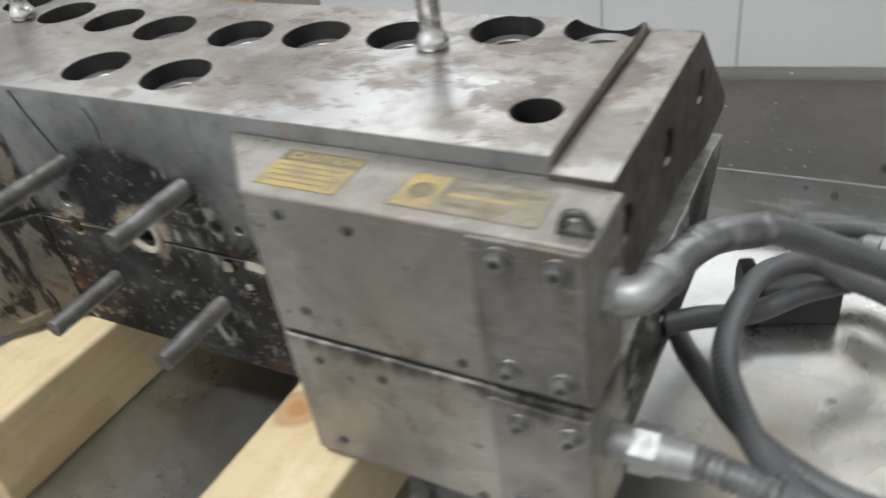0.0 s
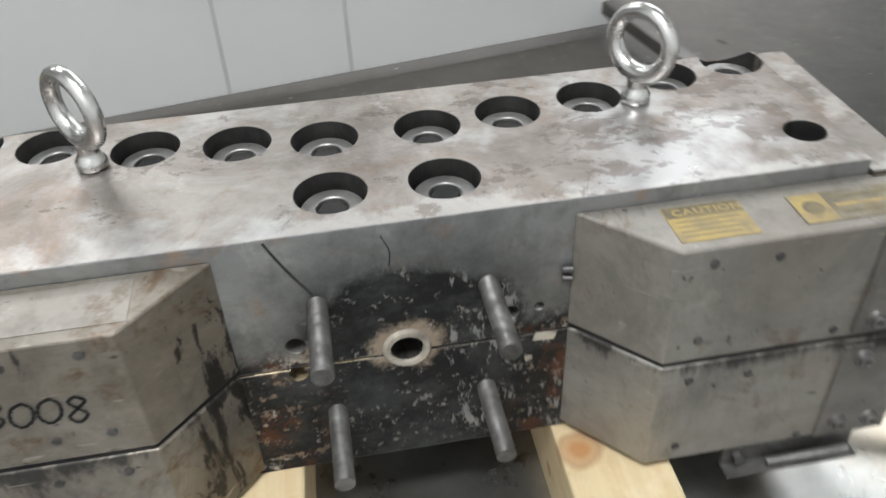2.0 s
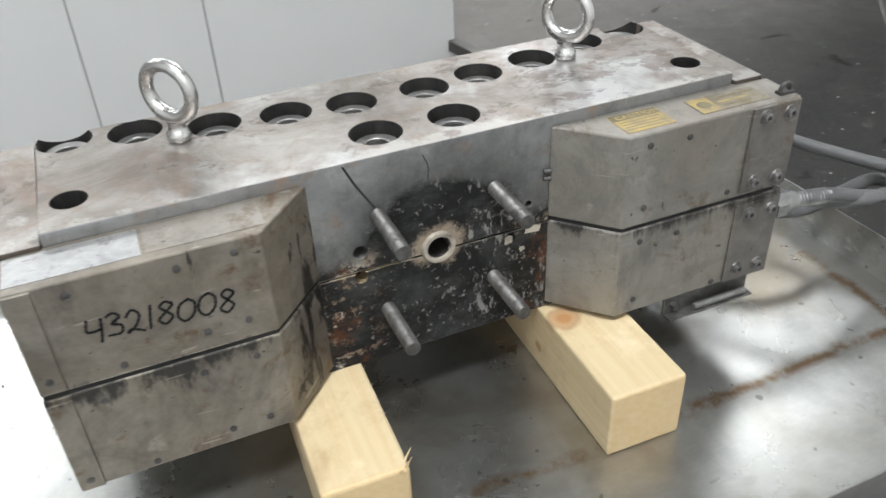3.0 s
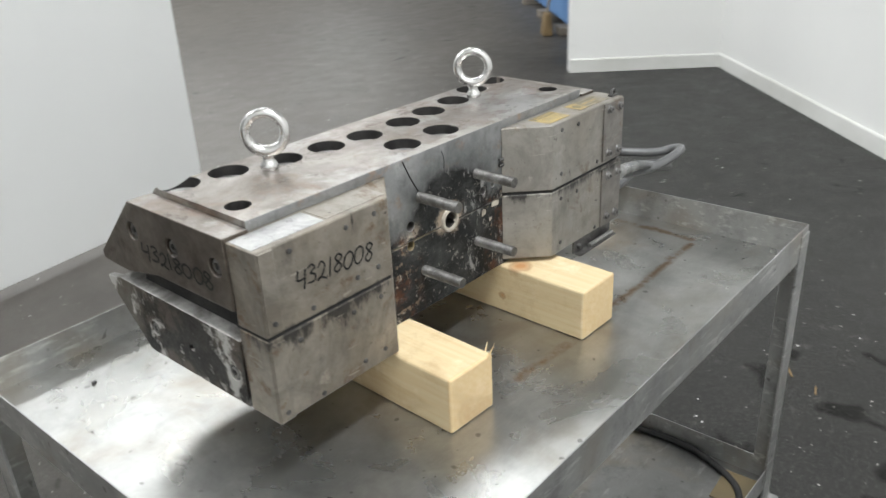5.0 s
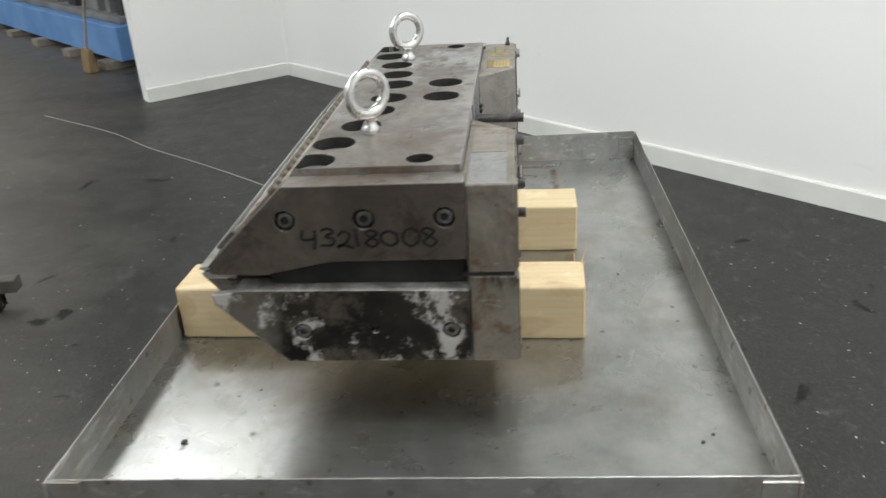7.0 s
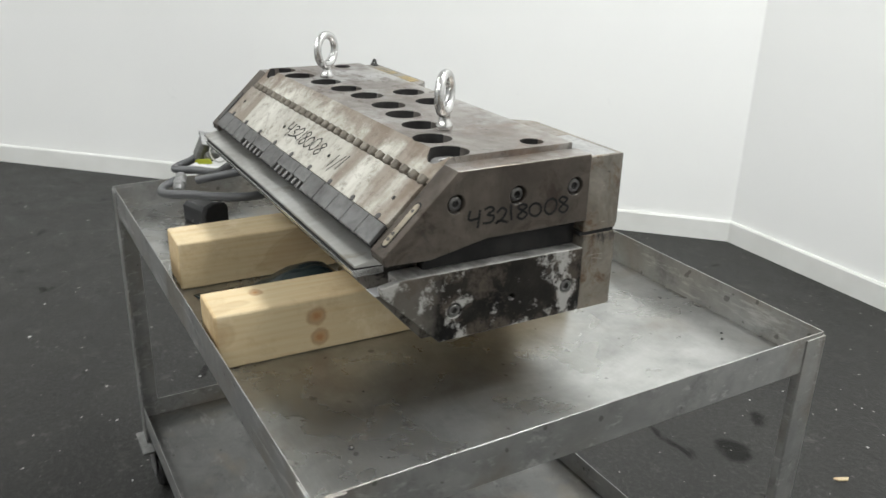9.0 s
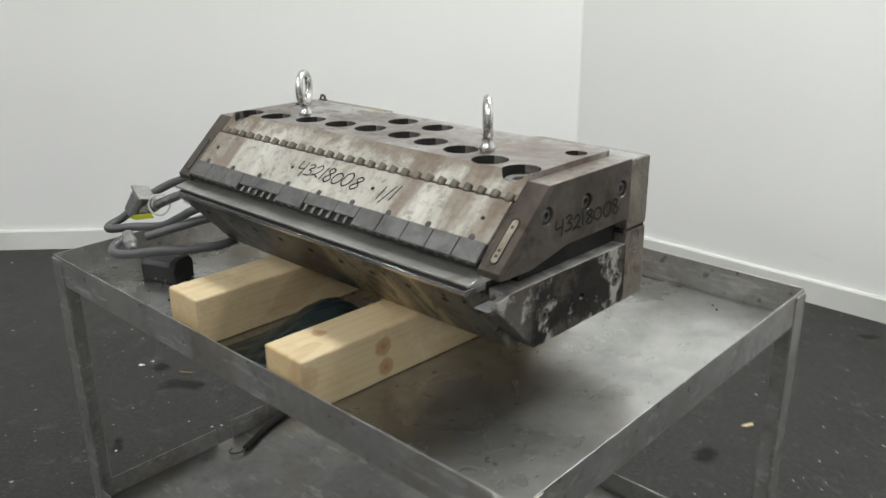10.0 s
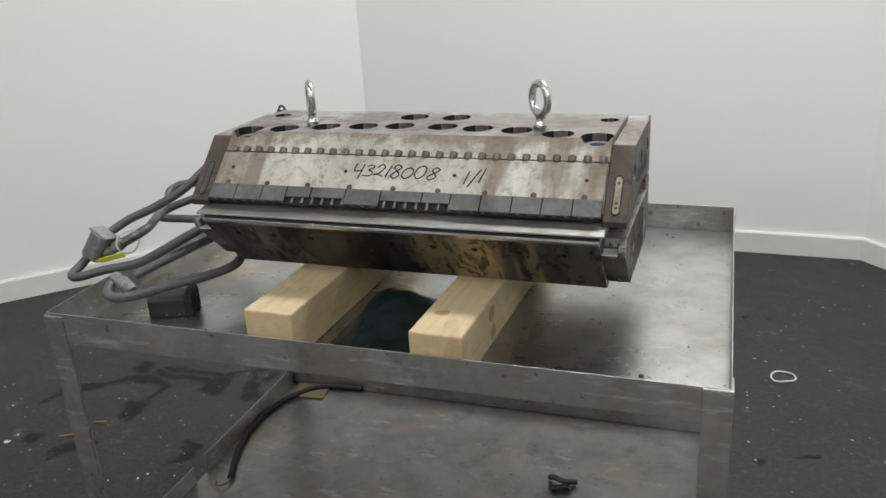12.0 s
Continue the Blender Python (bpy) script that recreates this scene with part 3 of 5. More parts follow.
def floor_material():
    """Dark sealed concrete with grit, scuffs, damp trails, oil blots and pale specks."""
    m = Nodes("dark_concrete")
    x, y, z = m.axes()
    big, mid, grit = m.noise(0.7, 6, 0.65, bend=0.5), m.noise(6, 8, 0.75), m.noise(75, 6, 0.75)
    colour = m.mix(m.ramp(big, 0.35, 0.65), (0.0128, 0.0127, 0.0118), (0.0215, 0.0212, 0.0195))
    colour = m.mix(m.ramp(mid, 0.45, 0.7, 0, 0.6), colour, (0.036, 0.0354, 0.0325))
    colour = m.mix(m.ramp(grit, 0.52, 0.68, 0, 0.5), colour, (0.095, 0.0925, 0.084))
    colour = m.mix(m.ramp(grit, 0.46, 0.36, 0, 0.5), colour, (0.016, 0.0155, 0.014))
    # Paler towards the hall: the floor's grazing sheen is painted into the colour.
    hall_sheen = m.math("ADD", m.ramp(m.math("ADD", y, m.math("MULTIPLY", x, -0.35)), 0.45, 2.3, -0.1, 0.8), m.math("MULTIPLY", m.math("SUBTRACT", m.noise(1.6, 7, 0.7, stretch=(1, 0.5, 1), shift=(3, 3, 0)), 0.5), 0.9))
    colour = m.mix(m.ramp(hall_sheen, 0.05, 0.8, 0, 0.9), colour, (0.128, 0.118, 0.105))
    wander = m.add("ShaderNodeVectorMath", operation="MULTIPLY_ADD")
    warp = m.add("ShaderNodeTexNoise")
    warp.inputs["Scale"].default_value = 9
    warp.inputs["Detail"].default_value = 5
    m.link(m.coord, warp.inputs["Vector"])
    m.link(warp.outputs["Color"], wander.inputs[0])
    wander.inputs[1].default_value = (0.09, 0.09, 0)
    m.link(m.coord, wander.inputs[2])
    trail = None
    for ax, ay, bx, by, wide in SPILLS:
        span = Vector((bx - ax, by - ay, 0))
        off = m.add("ShaderNodeVectorMath", operation="SUBTRACT")
        m.link(wander.outputs[0], off.inputs[0])
        off.inputs[1].default_value = (ax, ay, 0)
        dot = m.add("ShaderNodeVectorMath", operation="DOT_PRODUCT")
        m.link(off.outputs[0], dot.inputs[0])
        dot.inputs[1].default_value = span / span.length_squared
        share = m.ramp(dot.outputs["Value"], 0, 1)
        foot = m.add("ShaderNodeVectorMath", operation="SCALE")
        foot.inputs[0].default_value = span
        m.link(share, foot.inputs["Scale"])
        gap = m.add("ShaderNodeVectorMath", operation="DISTANCE")
        m.link(off.outputs[0], gap.inputs[0])
        m.link(foot.outputs[0], gap.inputs[1])
        d = m.math("SUBTRACT", gap.outputs["Value"], 0.9 * wide)
        trail = d if trail is None else m.math("MINIMUM", trail, d)
    trail = m.math("ADD", trail, m.math("MULTIPLY", m.math("SUBTRACT", m.noise(24, 8, 0.8), 0.5), 0.04))
    blots = m.ramp(m.noise(5.5, 3, 0.5, shift=(8, 3, 0), bend=0.6), 0.68, 0.72)
    wet = m.math("MAXIMUM", m.ramp(trail, -0.011, 0.011, 1.0, 0.0), blots)
    colour = m.mix(m.math("MULTIPLY", wet, m.ramp(m.noise(40, 6, 0.75, shift=(2, 2, 2)), 0.35, 0.6, 0.9, 0.6)), colour, (0.007, 0.0068, 0.006))
    specks = m.ramp(m.noise(55, 2, 0.4, shift=(5, 5, 5)), 0.72, 0.75)
    colour = m.mix(m.math("MULTIPLY", specks, 0.8), colour, (0.42, 0.41, 0.38))
    scuff = m.ramp(m.noise(9, 8, 0.75, shift=(0, 3, 0)), 0.585, 0.7)
    colour = m.mix(m.math("MULTIPLY", scuff, 0.35), colour, (0.19, 0.185, 0.165))
    m.link(m.ramp(wet, 0, 1, 0.32, 0.1), m.bsdf.inputs["Specular IOR Level"])
    rough = m.math("SUBTRACT", m.ramp(mid, 0.3, 0.7, 0.38, 0.58), m.math("MULTIPLY", wet, 0.04))
    return m.done(colour, rough, 0.0, m.bump(grit, 0.6, 0.003, m.bump(mid, 0.25, 0.006)))


def painted(name, colour, shade, rough=0.5, scale=1.2, bump=0.1):
    m = Nodes(name)
    big, fine = m.noise(scale, 5, 0.6), m.noise(scale * 90, 3, 0.5)
    c = m.mix(m.ramp(big, 0.35, 0.65), colour, shade)
    smudge = m.ramp(m.noise(scale * 5, 7, 0.7, shift=(9, 2, 4), bend=0.7), 0.66, 0.8, 0, 0.25)
    c = m.mix(smudge, c, tuple(0.6 * v for v in colour))
    return m.done(c, m.ramp(fine, 0.3, 0.7, rough - 0.05, rough + 0.08), 0.0, m.bump(fine, bump, 0.0008))


M["floor"] = floor_material()
M["wall"] = painted("white_wall_paint", (0.82, 0.82, 0.80), (0.79, 0.79, 0.775), 0.55, 0.6, 0.15)
M["base"] = painted("white_baseboard_paint", (0.74, 0.74, 0.715), (0.62, 0.62, 0.585), 0.42, 2.0)
M["board"] = painted("white_laminate", (0.71, 0.715, 0.71), (0.68, 0.685, 0.68), 0.36, 0.8, 0.02)
M["seam"] = painted("grey_seam", (0.32, 0.32, 0.32), (0.4, 0.4, 0.4), 0.5)
M["rail"] = painted("dark_bronze_rail", (0.055, 0.05, 0.045), (0.10, 0.09, 0.08), 0.4, 4)
M["black"] = painted("black_plastic", (0.022, 0.022, 0.023), (0.04, 0.04, 0.04), 0.42, 9)
M["rubber"] = painted("black_rubber", (0.02, 0.02, 0.02), (0.035, 0.034, 0.033), 0.6, 20, 0.3)
M["conduit"] = painted("grey_conduit_jacket", (0.066, 0.067, 0.069), (0.098, 0.099, 0.10), 0.38, 12, 0.3)
M["film"] = painted("dark_green_film", (0.011, 0.017, 0.0175), (0.02, 0.028, 0.028), 0.2, 9, 0.1)
M["blue"] = painted("blue_machine_paint", (0.10, 0.24, 0.52), (0.16, 0.32, 0.60), 0.45, 3)
M["grey"] = painted("grey_machine_paint", (0.22, 0.225, 0.23), (0.12, 0.125, 0.13), 0.5, 3)
M["yellow"] = painted("yellow_label", (0.33, 0.24, 0.075), (0.19, 0.15, 0.08), 0.5, 60)
M["ochre"] = painted("yellow_timber_paint", (0.56, 0.41, 0.17), (0.47, 0.34, 0.14), 0.55, 3)
M["weathered"] = painted("weathered_timber", (0.27, 0.235, 0.19), (0.19, 0.165, 0.135), 0.7, 9, 0.5)
M["straw"] = painted("straw_bristle", (0.24, 0.165, 0.08), (0.17, 0.12, 0.06), 0.8, 12, 0.5)
M["silver"] = worn_metal("worn_silver_label", (0.235, 0.215, 0.17), (0.10, 0.086, 0.058), (0.16, 0.105, 0.035), (0.35, 0.5), 0.35, 90, 30, 0.5, 0.2, False, 0.56)
M["bright"] = worn_metal("scuffed_bare_metal", (0.46, 0.46, 0.455), (0.32, 0.32, 0.315), (0.2, 0.17, 0.14), (0.32, 0.45), 0.9, 90, 30, 0.64, 0.2, True, 0.5)
M["ink"] = painted("black_marker_ink", (0.012, 0.012, 0.012), (0.02, 0.02, 0.02), 0.5, 50)
for pen in ("ink", "rubber"):
    M[pen].node_tree.nodes["Principled BSDF"].inputs["Specular IOR Level"].default_value = 0.12
M["print"] = painted("worn_print", (0.085, 0.07, 0.04), (0.15, 0.12, 0.06), 0.5, 60)
M["chalk"] = painted("white_chalk", (0.62, 0.62, 0.60), (0.5, 0.5, 0.48), 0.8, 30)
M["cord"] = painted("grey_cord", (0.36, 0.35, 0.33), (0.26, 0.25, 0.235), 0.8, 30)
M["brass"] = painted("tarnished_brass", (0.33, 0.285, 0.21), (0.14, 0.12, 0.09), 0.45, 55)
M["mesh"] = painted("brown_hardboard", (0.115, 0.085, 0.04), (0.075, 0.058, 0.03), 0.6, 8, 0.4)
M["crust"] = painted("pale_polymer_crust", (0.40, 0.36, 0.30), (0.14, 0.12, 0.10), 0.6, 45, 0.5)
M["lime"] = painted("yellow_green_tape", (0.62, 0.66, 0.05), (0.52, 0.56, 0.05), 0.5, 30)
M["braid"] = worn_metal("worn_metal_braid", (0.25, 0.25, 0.247), (0.09, 0.09, 0.088), (0.12, 0.10, 0.08), (0.3, 0.45), 0.8, 160, 40, 0.66, 0.4, False, 0.6)
M["hood"] = worn_metal("grey_cast_hood", (0.27, 0.27, 0.26), (0.15, 0.15, 0.145), (0.11, 0.10, 0.085), (0.35, 0.5), 0.7, 120, 30, 0.6, 0.3, False, 0.55)
M["galv"] = worn_metal("cast_zinc", (0.35, 0.35, 0.343), (0.19, 0.19, 0.185), (0.2, 0.18, 0.15), (0.42, 0.58), 0.75, 120, 25, 0.7, 0.2, False, 0.62)


# ---- building helpers ----
def mesh_of(bm, name):
    me = bpy.data.meshes.new(name)
    bmesh.ops.recalc_face_normals(bm, faces=bm.faces[:])
    bm.to_mesh(me)
    bm.free()
    return me


def part(name, bm, material, parent=None, label="", smooth=None, bevel=0.0):
    """Links a bmesh as one mesh object under a thing or a part."""
    ob = new(name, mesh_of(bm, name))
    ob.data.materials.append(material)
    if parent is not None:
        ob.parent = parent
    if label:
        tagged(ob, label)
    if smooth is not None:
        ob.data.polygons.foreach_set("use_smooth", [True] * len(ob.data.polygons))
        ob.data.set_sharp_from_angle(angle=radians(smooth))
    if bevel:
        mod = ob.modifiers.new("edges", "BEVEL")
        mod.width, mod.segments, mod.limit_method, mod.angle_limit = bevel, 2, "ANGLE", radians(40)
    return ob


def thing(name, label, category, m=None, group="", kind=""):
    ob = new(name)
    ob.empty_display_size = 0.05
    if m is not None:
        ob.matrix_world = m
    return tagged(ob, label, category, group, kind)


def box(bm, x0, x1, y0, y1, z0, z1, m=None):
    vs = [bm.verts.new((x, y, z)) for z in (z0, z1) for x, y in ((x0, y0), (x1, y0), (x1, y1), (x0, y1))]
    for f in ((3, 2, 1, 0), (4, 5, 6, 7), (0, 1, 5, 4), (1, 2, 6, 5), (2, 3, 7, 6), (3, 0, 4, 7)):
        bm.faces.new([vs[i] for i in f])
    if m is not None:
        bmesh.ops.transform(bm, matrix=m, verts=vs)
    return vs


def prism_x(bm, profile, x0, x1):
    """A (y, z) outline drawn out along x."""
    a, b = [[bm.verts.new((x, y, z)) for y, z in profile] for x in (x0, x1)]
    bm.faces.new(a[::-1])
    bm.faces.new(b)
    for i in range(len(profile)):
        j = (i + 1) % len(profile)
        bm.faces.new((a[i], a[j], b[j], b[i]))


def prism_z(bm, outline, z0, z1):
    a, b = [[bm.verts.new((x, y, z)) for x, y in outline] for z in (z0, z1)]
    bm.faces.new(a[::-1])
    bm.faces.new(b)
    for i in range(len(outline)):
        j = (i + 1) % len(outline)
        bm.faces.new((a[i], a[j], b[j], b[i]))


def rod(bm, a, b, r0, r1=None, n=24, caps=True):
    """A round bar from a to b."""
    a, b = Vector(a), Vector(b)
    turn = (b - a).to_track_quat("Z", "Y").to_matrix().to_4x4()
    m = Matrix.Translation((a + b) / 2) @ turn
    return bmesh.ops.create_cone(bm, cap_ends=caps, segments=n, radius1=r0, radius2=r0 if r1 is None else r1, depth=(b - a).length, matrix=m)["verts"]


def lathe(bm, outline, m=Matrix(), n=32, closed=False):
    """Turns an outline of (radius, z) about z."""
    rings = [[bm.verts.new(m @ Vector((r * math.cos(2 * math.pi * i / n), r * math.sin(2 * math.pi * i / n), z))) for i in range(n)] for r, z in outline]
    pairs = list(zip(rings, rings[1:])) + ([(rings[-1], rings[0])] if closed else [])
    for a, b in pairs:
        for i in range(n):
            j = (i + 1) % n
            bm.faces.new((a[i], a[j], b[j], b[i]))
    if not closed:
        bm.faces.new(rings[0][::-1])
        bm.faces.new(rings[-1])


def facing(at, way):
    """A pose at a place whose z looks along way."""
    return Matrix.Translation(at) @ Vector(way).to_track_quat("Z", "Y").to_matrix().to_4x4()


def cut(ob, bm):
    """Takes the volume of bm out of ob, for good."""
    tool = new("tool", mesh_of(bm, "tool"))
    tool.parent = ob.parent
    mod = ob.modifiers.new("cut", "BOOLEAN")
    mod.object, mod.operation, mod.solver = tool, "DIFFERENCE", "EXACT"
    bpy.context.view_layer.update()
    got = bpy.data.meshes.new_from_object(ob.evaluated_get(bpy.context.evaluated_depsgraph_get()))
    ob.modifiers.clear()
    old, ob.data = ob.data, got
    bpy.data.meshes.remove(old)
    bpy.data.objects.remove(tool)
    return ob


def flow(points, steps=14):
    """A smooth way through points (Catmull-Rom)."""
    p = [Vector(v) for v in points]
    p = [2 * p[0] - p[1], *p, 2 * p[-1] - p[-2]]
    out = []
    for a, b, c, d in zip(p, p[1:], p[2:], p[3:]):
        for i in range(steps):
            t = i / steps
            out.append(0.5 * (2 * b + (c - a) * t + (2 * a - 5 * b + 4 * c - d) * t * t + (3 * b - a - 3 * c + d) * t ** 3))
    return out + [p[-2]]


def hose(bm, points, radius, n=14, ridge=0.0, pitch=0.006, steps=14):
    """A tube along a smooth way; ridge lets its radius swell in rings."""
    way = flow(points, steps)
    if ridge:
        fine, gone = [], 0.0
        for a, b in zip(way, way[1:]):
            k = max(1, int((b - a).length / (pitch / 4)))
            fine += [a.lerp(b, i / k) for i in range(k)]
        way = fine + [way[-1]]
    up, rings, gone = Vector((0.13, 0.21, 1)), [], 0.0
    for i, v in enumerate(way):
        ahead = (way[min(i + 1, len(way) - 1)] - way[max(i - 1, 0)]).normalized()
        side = ahead.cross(up).normalized()
        up = side.cross(ahead)
        gone += (v - way[i - 1]).length if i else 0
        r = radius + (ridge * math.sin(2 * math.pi * gone / pitch) if ridge else 0)
        rings.append([bm.verts.new(v + r * (math.cos(2 * math.pi * k / n) * side + math.sin(2 * math.pi * k / n) * up)) for k in range(n)])
    for a, b in zip(rings, rings[1:]):
        for k in range(n):
            j = (k + 1) % n
            bm.faces.new((a[k], a[j], b[j], b[k]))
    bm.faces.new(rings[0][::-1])
    bm.faces.new(rings[-1])


def lettering(name, text, size, m, material, parent, shear=0.0, jitter=0.0, thick=0.0, width=0.0):
    """Characters as a thin mesh, one by one so that they may wander as handwriting does."""
    rng, bm, at = random.Random(len(text) + int(1000 * size)), bmesh.new(), 0.0
    for ch in text:
        curve = bpy.data.curves.new("letters", "FONT")
        curve.body, curve.size, curve.shear, curve.extrude, curve.offset = ch, size, shear, 0.0002, thick
        ob = new("letters", curve)
        got = bpy.data.meshes.new_from_object(ob.evaluated_get(bpy.context.evaluated_depsgraph_get()))
        wide = max((v.co.x for v in got.vertices), default=size * 0.3)
        got.transform(pose(at, jitter * size * rng.uniform(-1, 1), 0, 0, 0, jitter * 90 * rng.uniform(-1, 1)))
        bm.from_mesh(got)
        at += wide + size * (0.09 if ch != " " else 0.25)
        bpy.data.objects.remove(ob)
        bpy.data.curves.remove(curve)
        bpy.data.meshes.remove(got)
    if width:
        far = max(v.co.x for v in bm.verts)
        bmesh.ops.scale(bm, vec=(width / far, 1, 1), verts=bm.verts[:])
    bmesh.ops.transform(bm, matrix=m, verts=bm.verts[:])
    return part(name, bm, material, parent)


# ---- the room ----
def wall(name, a, b, label, thick=0.12, high=CEILING, base=True, low=0.0):
    """A wall whose visible face runs from a to b, the room on its left side."""
    (ax, ay), (bx, by) = a, b
    long, turn = math.hypot(bx - ax, by - ay), math.degrees(math.atan2(by - ay, bx - ax))
    bm = bmesh.new()
    box(bm, 0, long, -thick, 0, low, high)
    ob = part(name, bm, M["wall"])
    ob.matrix_world = pose(ax, ay, 0, 0, 0, turn)
    tagged(ob, label, "wall", kind="structure")
    if base:
        bm = bmesh.new()
        prism_x(bm, [(0.001, 0.001), (0.016, 0.001), (0.016, 0.092), (0.011, 0.1), (0.001, 0.1)], 0.0, long)
        skirt = part("baseboard", bm, M["base"], smooth=30)
        skirt.matrix_world = pose(ax, ay, 0, 0, 0, turn)
        tagged(skirt, "white painted baseboard along a white wall", "baseboard", kind="structure")
    return ob


bm = bmesh.new()
box(bm, -13, 16, -9, 19, -0.2, 0)
tagged(part("floor", bm, M["floor"]), "dark worn concrete workshop floor with damp stains", "floor", kind="structure")
bm = bmesh.new()
box(bm, -13, 16, -9, 19, CEILING, CEILING + 0.15)
tagged(part("ceiling", bm, M["wall"]), "plain white workshop ceiling", "ceiling", kind="structure")
C1, C2, C3 = (5.063, 1.683), (1.215, -2.277), (-1.106, -2.216)
END = (4.34, 2.53)
wall("wall_east", C2, C1, "white painted workshop wall with a baseboard")
wall("wall_south", C3, C2, "bright white painted workshop wall with a baseboard")
wall("wall_southwest", (-3.4, 0.3), C3, "white painted workshop wall with a baseboard")
wall("wall_return", C1, END, "short white return wall beside the open workshop")
wall("wall_hall_west", (-9.5, 15), (-9.5, 0.3), "plain workshop wall", base=False)
wall("wall_hall_south", (-9.5, 0.3), (-3.4, 0.3), "plain workshop wall", base=False)
wall("wall_hall_north", (13, 15), (-9.5, 15), "plain workshop wall", base=False)
wall("wall_hall_east", (13, 3), (13, 15), "plain workshop wall", base=False)
wall("wall_hall_return", (5.19, 1.76), (13, 3), "plain workshop wall", base=False)

# ---- the white partition on feet ----
partition = thing("partition_screen", "freestanding white partition screen on dark metal feet", "partition", pose(-0.142, 2.305, 0, 0, 0, 9.6))
bm = bmesh.new()
box(bm, -1.315, 1.295, 0, 0.035, 0.035, 1.95)
part("panel", bm, M["board"], partition, "white laminate panel", bevel=0.006)
for sx in (-0.24, 0.215):
    bm = bmesh.new()
    box(bm, sx - 0.003, sx + 0.003, -0.0035, -0.0005, 0.04, 1.94)
    part("seam", bm, M["seam"], partition)
for sx in (-1.27, 1.29):
    bm = bmesh.new()
    prism_x(bm, [(-0.82, 0.085), (-0.82, 0.135), (0.5, 0.135), (0.5, 0.085)], sx - 0.03, sx + 0.03)
    foot = part("foot", bm, M["rail"], partition, "dark metal foot", bevel=0.004)
    for cy in (-0.74, 0.42):
        bm = bmesh.new()
        rod(bm, (sx, cy, 0.066), (sx, cy, 0.086), 0.014, n=16)
        box(bm, sx - 0.019, sx - 0.016, cy - 0.012, cy + 0.03, 0.022, 0.068)
        box(bm, sx + 0.016, sx + 0.019, cy - 0.012, cy + 0.03, 0.022, 0.068)
        box(bm, sx - 0.019, sx + 0.019, cy - 0.014, cy + 0.02, 0.064, 0.068)
        rod(bm, (sx - 0.013, cy + 0.02, 0.029), (sx + 0.013, cy + 0.02, 0.029), 0.0285, n=24)
        part("caster", bm, M["rubber"], foot, "small black swivel caster", bevel=0.001)

# ---- the cart ----
TRAY, SHELF, CX, CY = 0.73, 0.185, 0.599, 0.4085
cart = thing("cart", "two-tier stainless steel workshop cart with raised tray rims", "cart", pose(0.0345, 0.0155, 0, 0, 0, 0.6))


def pan(name, z, corners, label, gap=None):
    """A sheet pan with four upturned rims of uneven height (at its corners sw, se, ne, nw), and a break in one of them if gap is given."""
    t = 0.002
    bm = bmesh.new()
    box(bm, -CX, CX, -CY, CY, z - t, z)
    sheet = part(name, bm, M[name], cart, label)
    sw, se, ne, nw = corners

    def rim(a, b, ha, hb):
        (ax, ay), (bx, by) = a, b
        along = abs(bx - ax) > abs(by - ay)
        dx, dy = (0, t / 2) if along else (t / 2, 0)
        bm = bmesh.new()
        ends = []
        for x, y, h in ((ax, ay, ha), (bx, by, hb)):
            ends.append([bm.verts.new((x + k * dx, y + k * dy, z + e)) for k, e in ((-1, -0.004), (1, -0.004), (1, h), (-1, h))])
        p, q = ends
        for k in range(4):
            bm.faces.new((p[k], p[(k + 1) % 4], q[(k + 1) % 4], q[k]))
        bm.faces.new(p[::-1])
        bm.faces.new(q)
        part("rim", bm, M["stainless"], sheet, bevel=0.0006)

    rim((-CX, -CY), (CX, -CY), sw, se)
    rim((CX, CY), (-CX, CY), ne, nw)
    rim((-CX, CY - t), (-CX, -CY + t), nw, sw)
    if gap:
        mid = (se + ne) / 2
        rim((CX, -CY + t), (CX, gap[0]), se, mid)
        rim((CX, gap[1]), (CX, CY - t), mid - 0.006, ne - 0.006)
    else:
        rim((CX, -CY + t), (CX, CY - t), se, ne)


